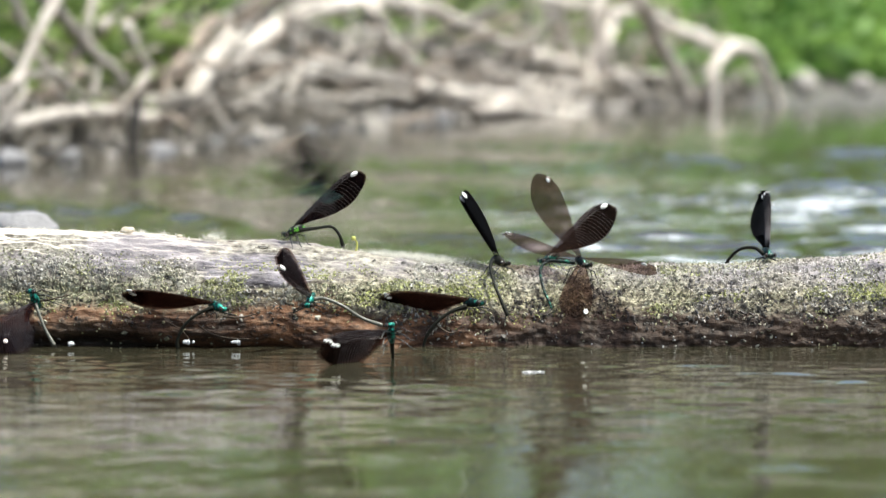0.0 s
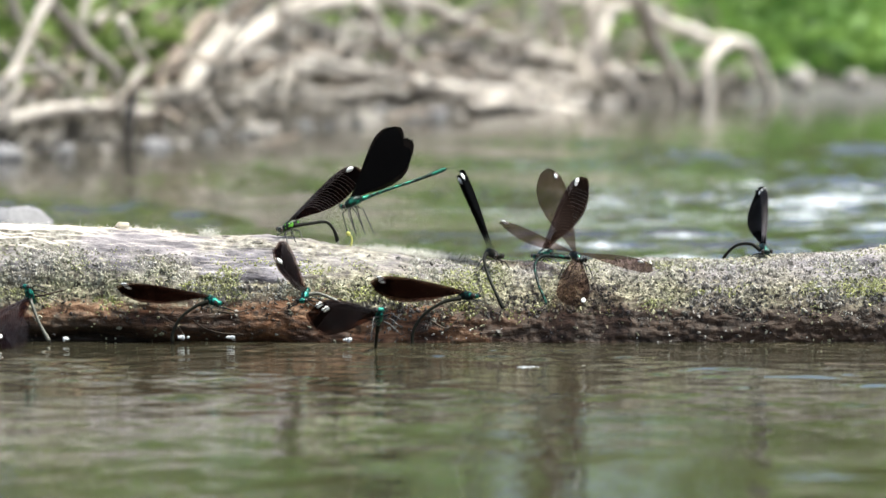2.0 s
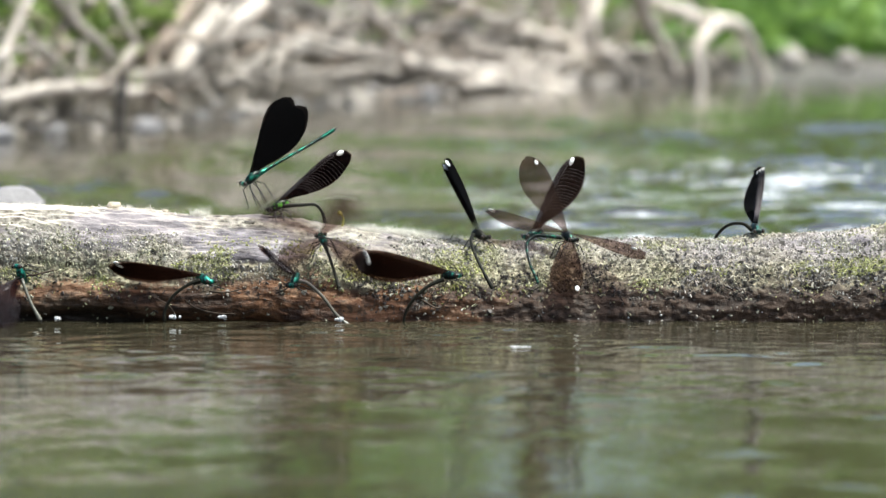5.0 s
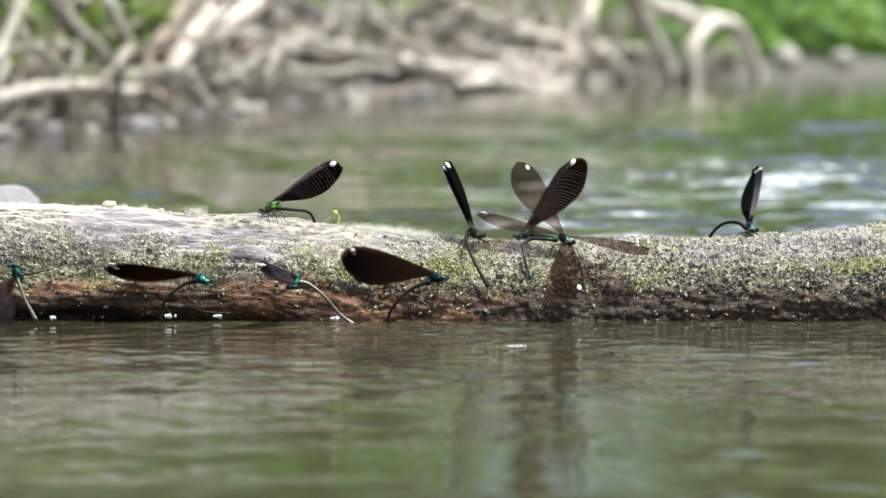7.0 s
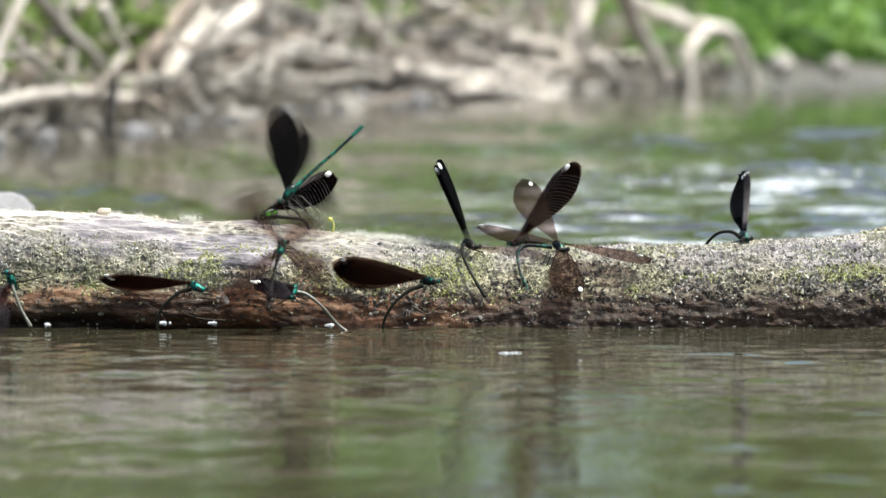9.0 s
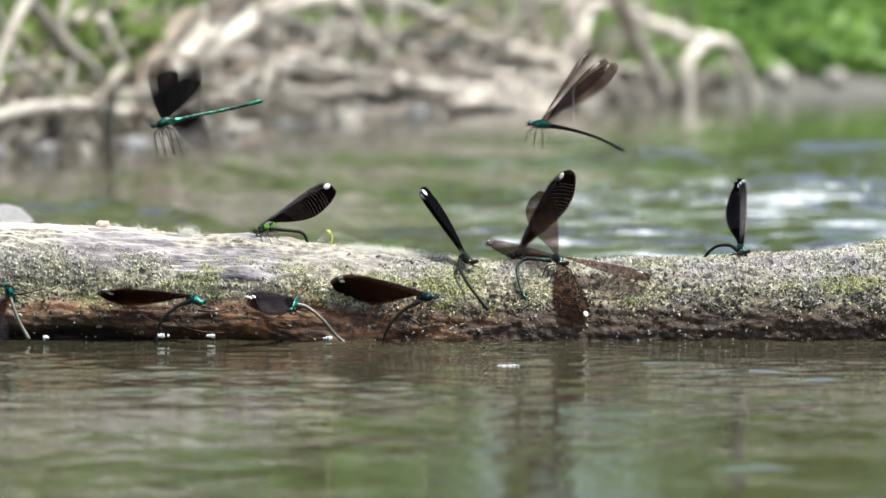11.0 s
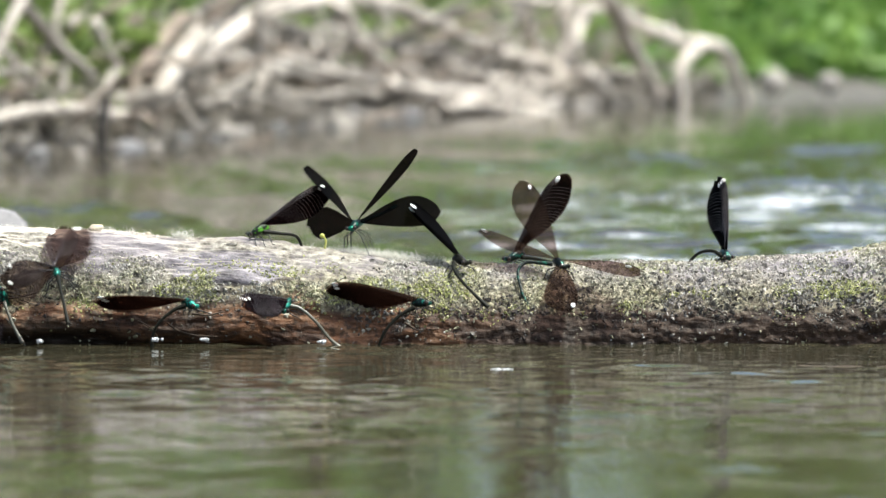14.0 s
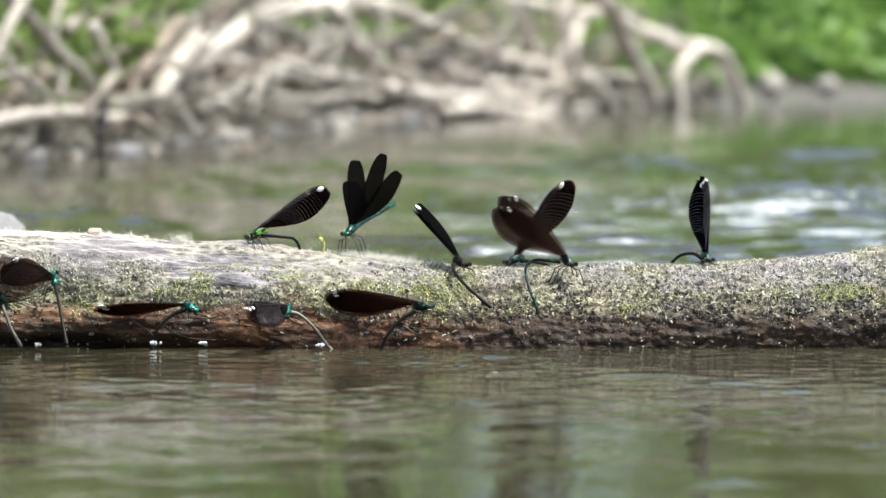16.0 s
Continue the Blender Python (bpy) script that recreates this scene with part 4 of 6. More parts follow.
def wing_mesh(name, length, width, material):
    """A pleated, paddle-shaped wing: the root at the origin, the tip on +X, the leading edge towards +Y. Millimetres in, metres out."""
    s_at = (0, 0.06, 0.18, 0.33, 0.5, 0.66, 0.79, 0.89, 0.955, 0.985, 1.0)
    wide = (0.10, 0.15, 0.36, 0.64, 0.88, 1.0, 0.95, 0.74, 0.48, 0.27, 0.04)
    lead = (0.05, 0.08, 0.15, 0.22, 0.28, 0.31, 0.29, 0.20, 0.07, -0.04, -0.14)
    rows, cols = 22, 15
    verts, faces = [], []
    for i in range(rows):
        s = 1 - (1 - i / (rows - 1)) ** 1.4
        w, l = np.interp(s, s_at, wide) * width, np.interp(s, s_at, lead) * width
        for k in range(cols):
            c = k / (cols - 1)
            pleat = (0.5 if k % 2 else -0.5) * 0.05 * min(1, w / width * 1.2) * (0.4 + 0.6 * c)
            verts.append((s * length / 1000, (l - w * c) / 1000, (pleat + 1.2 * s * s * (c - 0.4)) / 1000))
    for i in range(rows - 1):
        for k in range(cols - 1):
            a = i * cols + k
            faces.append((a, a + 1, a + cols + 1, a + cols))
    return mesh(name, verts, faces, material)


def vein_mesh(length, width):
    """Fine raised veins that run out from the root and bend towards the trailing edge."""
    s_at = (0, 0.06, 0.18, 0.33, 0.5, 0.66, 0.79, 0.89, 0.955, 0.985, 1.0)
    wide = (0.10, 0.15, 0.36, 0.64, 0.88, 1.0, 0.95, 0.74, 0.48, 0.27, 0.04)
    lead = (0.05, 0.08, 0.15, 0.22, 0.28, 0.31, 0.29, 0.20, 0.07, -0.04, -0.14)
    pieces = []
    for k in range(14):
        start = 0.10 + 0.05 * k + 0.008 * math.sin(7 * k)
        path = []
        for i in range(9):
            q = i / 8
            s, c = start + (0.40 - 0.017 * k) * q * (1 - 0.3 * q), 0.14 + 0.84 * q ** 1.7
            w, l = np.interp(s, s_at, wide) * width, np.interp(s, s_at, lead) * width
            path.append(Vector((s * length, l - w * c, 1.2 * s * s * (c - 0.4))) / 1000)
        pieces.append(tube(path, lambda q: 0.00004 + 0.00004 * q, 4))
    # the stout veins of the leading edge run straight out to the tip
    for c, end in ((0.02, 0.9), (0.075, 0.87), (0.14, 0.84)):
        path = []
        for i in range(9):
            s = 0.03 + (end - 0.03) * i / 8
            w, l = np.interp(s, s_at, wide) * width, np.interp(s, s_at, lead) * width
            path.append(Vector((s * length, l - w * c, 1.2 * s * s * (c - 0.4))) / 1000)
        pieces.append(tube(path, lambda q: 0.00010 * (1.1 - 0.5 * q), 4))
    return mesh("venation", *joined(*pieces), VEIN)


def stigma_mesh(length, width):
    """The small white spot on the leading edge near the tip."""
    at = Vector((0.895 * length, 0.09 * width, 0)) / 1000
    return mesh("stigma", *ball(at, (0.0014, 0.00085, 0.00036), 8, 5), STIGMA)


FOREWING, HINDWING = wing_mesh("forewing", SPAN, 10.8, WING), wing_mesh("hindwing", SPAN * 0.94, 11.6, WING)
BLACK_FORE, BLACK_HIND = wing_mesh("forewing", SPAN, 10.8, BLACKWING), wing_mesh("hindwing", SPAN * 0.94, 11.6, BLACKWING)
VIOLET_FORE, VIOLET_HIND = wing_mesh("forewing", SPAN, 10.8, VIOLETWING), wing_mesh("hindwing", SPAN * 0.94, 11.6, VIOLETWING)
GLASS_FORE, GLASS_HIND = wing_mesh("forewing", SPAN, 10.8, GLASSWING), wing_mesh("hindwing", SPAN * 0.94, 11.6, GLASSWING)
VEINS_FORE, VEINS_HIND = vein_mesh(SPAN, 10.8), vein_mesh(SPAN * 0.94, 11.6)
STIGMA_FORE, STIGMA_HIND = stigma_mesh(SPAN, 10.8), stigma_mesh(SPAN * 0.94, 11.6)


def wing_turn(span, chord, show, length=SPAN):
    """The turn of a wing: span is its visible reach (x, which side in depth, z), chord the way to its trailing edge."""
    x, depth, z = span
    reach = math.hypot(x, z)
    s = Vector((x, math.copysign(math.sqrt(max(0.0, length ** 2 - reach ** 2)), depth), z)).normalized()
    c = Vector((chord[0], 0, chord[2])).normalized() * show
    c.y = math.copysign(math.sqrt(max(0.0, 1 - show * show)), chord[1] or 1)
    c = (c - s * c.dot(s)).normalized()
    return Matrix((s, -c, s.cross(-c))).transposed()


def body_turn(tail, up):
    """The turn of a straight body whose abdomen points along tail and whose back faces up."""
    f = -tail.normalized()
    u = (up - f * up.dot(f)).normalized()
    return Matrix((f, u.cross(f), u)).transposed()


def damselfly(label, at, ahead, abdomen, wings, feet=None, male=False, shiny=None, up=(0, 0, 1), name="damselfly", thick=1.0, legs=True, lined=False, black=False, violet=False, pale=False, tail=None, glassy=False):
    """A demoiselle damselfly. at: its thorax in mm; ahead: the way it faces; abdomen: points from the thorax in mm; wings: four of
    (span, chord, show); feet: the way to its foothold and how far that is in mm."""
    thing = tagged(new(name), label, "damselfly", "damselflies at the log")
    thing.matrix_basis = Matrix.Translation(Vector(at) / 1000)
    f = Vector(ahead).normalized()
    u = Vector(up)
    u = (u - f * u.dot(f)).normalized()
    side = u.cross(f)
    shiny = shiny or (TEAL if male else GREENISH)
    mm = 0.001

    def local(x, y, z):
        return (f * x + side * y + u * z) * mm

    def shaped(pieces):
        v, faces = pieces
        return [local(*p) for p in v], faces

    chest = tube([(-4.2, 0, 0.3), (-3.2, 0, 0.5), (-2, 0, 0.6), (-0.6, 0, 0.5), (0.8, 0, 0.2), (1.9, 0, -0.1), (2.7, 0, -0.2)],
                 lambda s: 1.45 * thick * math.sin(math.pi * (0.14 + 0.76 * s)) ** 0.8, 12, 0.0, 0, 1.15)
    collar = tube([(1.9, 0, -0.1), (2.9, 0, -0.1)], lambda s: 0.75, 8)
    part("thorax", mesh("thorax", *shaped(joined(chest, collar)), shiny), thing, "metallic green thorax")
    head = part("head", mesh("head", *shaped(ball((3.5, 0, 0), (0.85, 1.45, 0.95), 12, 8)), shiny), thing)
    for k in (-1, 1):
        part("eye", mesh("eye", *shaped(ball((3.55, 1.5 * k, 0.15), (0.78, 0.72, 0.85), 10, 7)), EYE), head, "round dark brown eye")
        part("antenna", mesh("antenna", *shaped(tube([(4.1, 0.5 * k, 0.5), (5.0, 0.8 * k, 1.2), (5.8, 1.0 * k, 1.5)], lambda s: 0.07 * (1.1 - s), 5)), LEG), head)

    # the abdomen: ten segments, a little swollen at their joints and at the tip
    path = smooth_path([Vector(p) * mm for p in abdomen], 22)
    def girth(s):
        ring = 0.08 * (1 - min(1, abs((s * 9.5) % 1 - 0.5) * 2) ** 8)
        return mm * thick * (0.47 + 0.36 * (1 - s) ** 6 + 0.24 * max(0, s - 0.72) / 0.28 * (1 - max(0, s - 0.96) * 14) + ring)
    abdo = part("abdomen", mesh("abdomen", *tube(path, girth, 9), tail or (TEAL if male else LITBRONZE if pale else BRONZE)), thing, "metallic green slender abdomen" if male or tail else "slim bronze abdomen with reflected light painted pale grey" if pale else "slim dark bronze abdomen")
    tip, way = path[-1], (path[-1] - path[-3]).normalized()
    for k in (-1, 1):
        part("appendage", mesh("appendage", *tube([tip - way * 0.3 * mm, tip + way * 0.7 * mm + side * k * 0.4 * mm, tip + way * 1.4 * mm + side * k * 0.25 * mm], lambda s: 0.16 * mm * (1.1 - s), 5), LEG), abdo)

    made = []
    for k, (span, chord, show) in enumerate(wings):
        fore = k < 2
        base = local(-0.6 if fore else -2.0, 0.5 if k % 2 else -0.5, 1.5)
        data = (BLACK_FORE if fore else BLACK_HIND) if male or black else (GLASS_FORE if fore else GLASS_HIND) if glassy else (VIOLET_FORE if fore else VIOLET_HIND) if violet else (FOREWING if fore else HINDWING)
        turn = wing_turn(span, chord, show)
        wing = part("forewing" if fore else "hindwing", data, thing, "", Matrix.Translation(base) @ turn.to_4x4())
        if lined:
            tagged(part("venation", VEINS_FORE if fore else VEINS_HIND, wing, "shiny pale wing veins"), kind="stuff")
        if not male:
            part("stigma", STIGMA_FORE if fore else STIGMA_HIND, wing, "small white wing spot")
        made.append((wing, base))
    if legs:
        down, reach = feet or ((0, 0, -1), 5.0)
        down = Vector(down).normalized()
        for i in range(3):
            for k in (-1, 1):
                hip = Vector((1.6 - i * 1.3, 0.7 * k, -1.2))
                h = local(*hip)
                out = local(1.6 - i * 1.6, 2.6 * k, -0.4)
                knee = h + out * 0.95 + down * reach * 0.12 * mm
                ankle = out * 1.9 + down * reach * mm * (0.92 + 0.08 * i)
                toe = ankle + (out * 0.45 + down * 0.3 * mm)
                part("leg", mesh("leg", *tube([h, knee, knee.lerp(ankle, 0.9), ankle, toe], lambda s: mm * (0.24 - 0.13 * s), 6), LEG), thing)
    return thing, made


def folded(span, chord, show, fan=2.0):
    """Four wings closed over the back, lying almost on one another."""
    x, y, z = span
    w = []
    for k in range(4):
        a = (k - 1.5) * 0.012 * fan
        w.append(((x * math.cos(a) - z * math.sin(a), y, x * math.sin(a) + z * math.cos(a)), chord, show))
    return w


FEMALE = "brown female demoiselle with smoky wings "
fly_a = damselfly(FEMALE + "clinging to the soaked log", (-139.3, -36, 17.1), (-1.2, -2, 2.4), [(0, 0, -1.2), (1.2, -2, -4.3), (3.6, -4, -9.9), (7.1, -6, -15.8)],
                  [((-11.9, -1, -10.7), (2.8, 1, -4), 0.9), ((-9.9, -1, -12.6), (3.2, 1, -3.6), 0.9), ((-13, -1, -8.3), (2.4, 1, -4.3), 0.9), ((-7.9, -1, -13.4), (4, 1, -2.8), 0.9)], ((0.6, 1, -0.2), 5), up=(-0.5, -0.8, 0.2), lined=True, glassy=True, pale=True, shiny=TURQUOISE)
fly_b = damselfly(FEMALE + "resting against the soaked log", (-76.9, -37, 13.9), (3.6, -4, -0.6), [(-1.6, 0, -0), (-5.9, -1, -1.6), (-10.9, -2, -5.5), (-13.4, -2, -10.3), (-13.6, -2, -13.8)],
                  folded((-33.2, 1, 3.4), (-0.4, 1, -2), 0.72, 1.0), ((0.3, 1, -0.5), 6), shiny=TURQUOISE)
fly_c = damselfly(FEMALE + "bending its abdomen along the log", (-45.7, -36, 17.1), (-1.8, -6, -2.8), [(1.2, 0, 0.6), (4.7, 0, 0.8), (10.9, -1, -1.6), (17.8, -1, -5.9), (24.7, -2, -8.3)],
                  folded((-7.1, -1, 14.2), (2, 1, -0.4), 0.62, 1.5), ((0.0, 1, -0.5), 5), lined=True, violet=True, pale=True, shiny=TURQUOISE)
fly_e = damselfly(FEMALE + "dipping its curled abdomen into water", (10.4, -35, 15.1), (3.4, -3, 0.6), [(-2.4, 0, -0.8), (-7.9, -1, -2.8), (-13, -2, -6.7), (-16.2, -2, -11.5), (-17, -2, -16.2), (-15.8, -2, -21.3)],
                  folded((-32, 1, -0), (0, 1, -2), 1.0, 1.0), ((0.2, 1, -0.5), 6))
fly_f = damselfly(FEMALE + "standing with wings raised upright", (19.6, -12, 28.3), (2.8, -4, -0.6), [(-2.4, -1, 0.6), (-3.2, -6, -1.5), (-2.0, -12, -6.5), (0.2, -16, -12), (2.6, -18, -17.5)],
                  folded((-13, 1, 22.9), (2, 1, 0.8), 0.42, 1.5), ((0, 0.2, -1), 4), shiny=BRONZE, black=True)
fly_g = damselfly(FEMALE + "perched on the crest", (37.3, 4, 28.5), (-4, -3, -0.8), [(2.4, 0, -0), (7.9, 4, -0.8), (13.8, 10, -2.8), (17.8, 16, -6.7), (18.8, 20, -11.9)],
                  folded((21.7, 1, 17.8), (1.6, 1, -2), 0.95, 1.2), ((0, 0, -1), 4), lined=True)
fly_h = damselfly("brown female demoiselle fluttering with wings spread on the log", (48.1, -16, 28.1), (3.2, -6, -1.2), [(-2.4, 0, 0.2), (-7, 0, 0.6), (-11.7, 0, 0.6), (-14.4, -2, -2.2), (-13.4, -6, -8.5), (-11, -9, -14.5), (-10.8, -10, -18.8), (-12.2, -10, -19.6)],
                  [((-13.4, 1, 30), (-2, 1, -0.8), 0.85), ((23.3, -1, -1.6), (0, 1, -2), 0.35), ((-28, 1, 8.7), (-0.4, 1, -2), 0.5), ((0, -1, -20.9), (-2, 1, -0), 0.95)], ((0, 0.3, -1), 6), shiny=DARKGREEN, tail=DARKGREEN)
fly_i = damselfly("green-bodied female demoiselle with ribbed dark wings held upright", (113.3, -2, 30.6), (2, -8, -1), [(-1.2, 0, -0), (-4.3, 2, 2), (-8.9, 4, 1.6), (-12.6, 6, -1.6), (-14.6, 8, -5.9)],
                  folded((0.8, 1, 20.1), (-2, 1, -0), 0.72, 1.2), ((0, 0, -1), 4), shiny=GREENISH, lined=True, black=True)
fly_j = damselfly("female demoiselle with bright green thorax and folded purplish wings", (-52.1, -1, 38.4), (-4, -2, -1.2), [(1.6, 0, 0.4), (7.9, 1, 1.2), (13, 2, 1.6), (15.8, 2, -1.2), (17.2, 2, -5.5)],
                  folded((23.3, 1, 19.8), (1.2, 1, -2), 0.8, 1.2), ((0, 0, -1), 4), shiny=EMERALD, lined=True, violet=True)
fly_d = damselfly(FEMALE + "fluttering along the log", (0, 0, 0), (1, 0, 0), [(-3.8, 0, 0.3), (-12, 0, 0.2), (-22, 0, -1.2), (-31, 0, -4)],
                  folded((-20, 1, 20), (0, 1, -1), 0.9), ((0, 0, -1), 5), lined=True, shiny=TURQUOISE)
MALE = "black-winged male demoiselle with metallic green body "
fly_k = damselfly(MALE + "hovering over the log", (0, 0, 0), (1, 0, 0), [(-3.8, 0, 0.3), (-14, 0, 0.3), (-26, 0, 0), (-37, 0, 0.2)],
                  folded((-10, 1, 30), (-1, 1, 0), 0.9), ((0, 0, -1), 10), male=True, thick=1.05)
fly_n = damselfly(MALE + "flying past over the stream", (0, 0, 0), (1, 0, 0), [(-3.8, 0, 0.3), (-14, 0, 0.3), (-26, 0, 0), (-37, 0, 0.2)],
                  folded((-10, 1, 30), (-1, 1, 0), 0.9), ((0, 0, -1), 6), male=True, thick=1.05)

# ---- what moves ----
def fly_along(insect, rows, flights=(), length=37.0):
    """Key a damselfly and its four wings. Rows: seconds, thorax in mm, the abdomen's visible reach, the wings' visible reaches.
    In the flights, spans of seconds, the wings beat ten times a second about those poses."""
    thing, wings = insect
    body, beats = [], [[] for _ in wings]

    def turned(tail, spans):
        x, depth, z = tail
        reach = math.hypot(x, z)
        way = Vector((x, math.copysign(math.sqrt(max(0.0, length ** 2 - reach ** 2)), depth), z))
        return body_turn(way, Vector((0, 0, 1)) + 0.2 * Vector(spans[0]).normalized())

    def wing_keys(t, tail, spans, show, swing=0.0):
        x, _, z = tail
        turn = turned(tail, spans)
        spans = [*spans, *[(q[0] * 0.94 + 1.5, -q[1], q[2] * 0.94 - 1.0) for q in spans]][:4]
        for k, span in enumerate(spans):
            # the trailing edge looks towards the abdomen
            across = Vector((span[2], 0, -span[0]))
            if across.dot(Vector((x, 0, z))) < 0:
                across = -across
            wide = show[k] if isinstance(show, tuple) else show
            if wide < 0:
                # seen from the edge: the chord lies along the line of sight through the wing
                across, wide = 0.22 * across - Vector((span[0], -span[1], span[2])), 0.85
            w = wing_turn(span, across, wide)
            flap = Matrix.Rotation(swing if k % 2 else -swing, 3, "X")
            beats[k].append((t, Matrix.Translation(wings[k][1]) @ (flap @ turn.transposed() @ w).to_4x4()))

    for row, after in zip(rows, [*rows[1:], None]):
        t, at, tail, spans, *show = row
        wide = show[0] if show else 0.92
        body.append((t, Matrix.Translation(Vector(at) / 1000) @ turned(tail, spans).to_4x4()))
        wing_keys(t, tail, spans, wide)
        if after is None or not any(a <= t < b for a, b in flights):
            continue
        # quarter beats up to the next row
        for n in range(int(t * 40 + 1.001), math.ceil(after[0] * 40 - 0.001)):
            q = (n / 40 - t) / (after[0] - t)
            swing = radians(26) * (0, 1, 0, -1)[n % 4]
            near = row if q < 0.5 else after
            mixed = [tuple(u + (v - u) * q for u, v in zip(a, b)) if Vector(a).dot(Vector(b)) > 0 else c for a, b, c in zip(spans, after[3], near[3])]
            wing_keys(n / 40, near[2], mixed, wide, swing)
    walk(thing, body)
    for (wing, _), keys in zip(wings, beats):
        walk(wing, keys)


def perch(insect, rows):
    """Key a sitting damselfly. Rows: seconds, thorax in mm, degrees by which the abdomen is lowered, one or four wing reaches, chord, show."""
    thing, wings = insect
    rest = thing.children[[c.name.startswith("abdomen") for c in thing.children].index(True)]
    body, bend, beats = [], [], [[] for _ in wings]
    for t, at, turn, spans, *how in rows:
        body.append((t, Matrix.Translation(Vector(at) / 1000)))
        bend.append((t, pose(0, 0, 0, 0, turn, 0)))
        if len(spans) == 1:
            poses = folded(spans[0], how[0], how[1], 1.2)
        elif len(how) == 1:
            poses = [(s, *h) for s, h in zip(spans, how[0])]
        else:
            poses = [(s, *how) for s in spans]
        for k, given in enumerate(poses):
            beats[k].append((t, Matrix.Translation(wings[k][1]) @ wing_turn(*given).to_4x4()))
    walk(thing, body)
    walk(rest, bend)
    for (wing, _), keys in zip(wings, beats):
        walk(wing, keys)


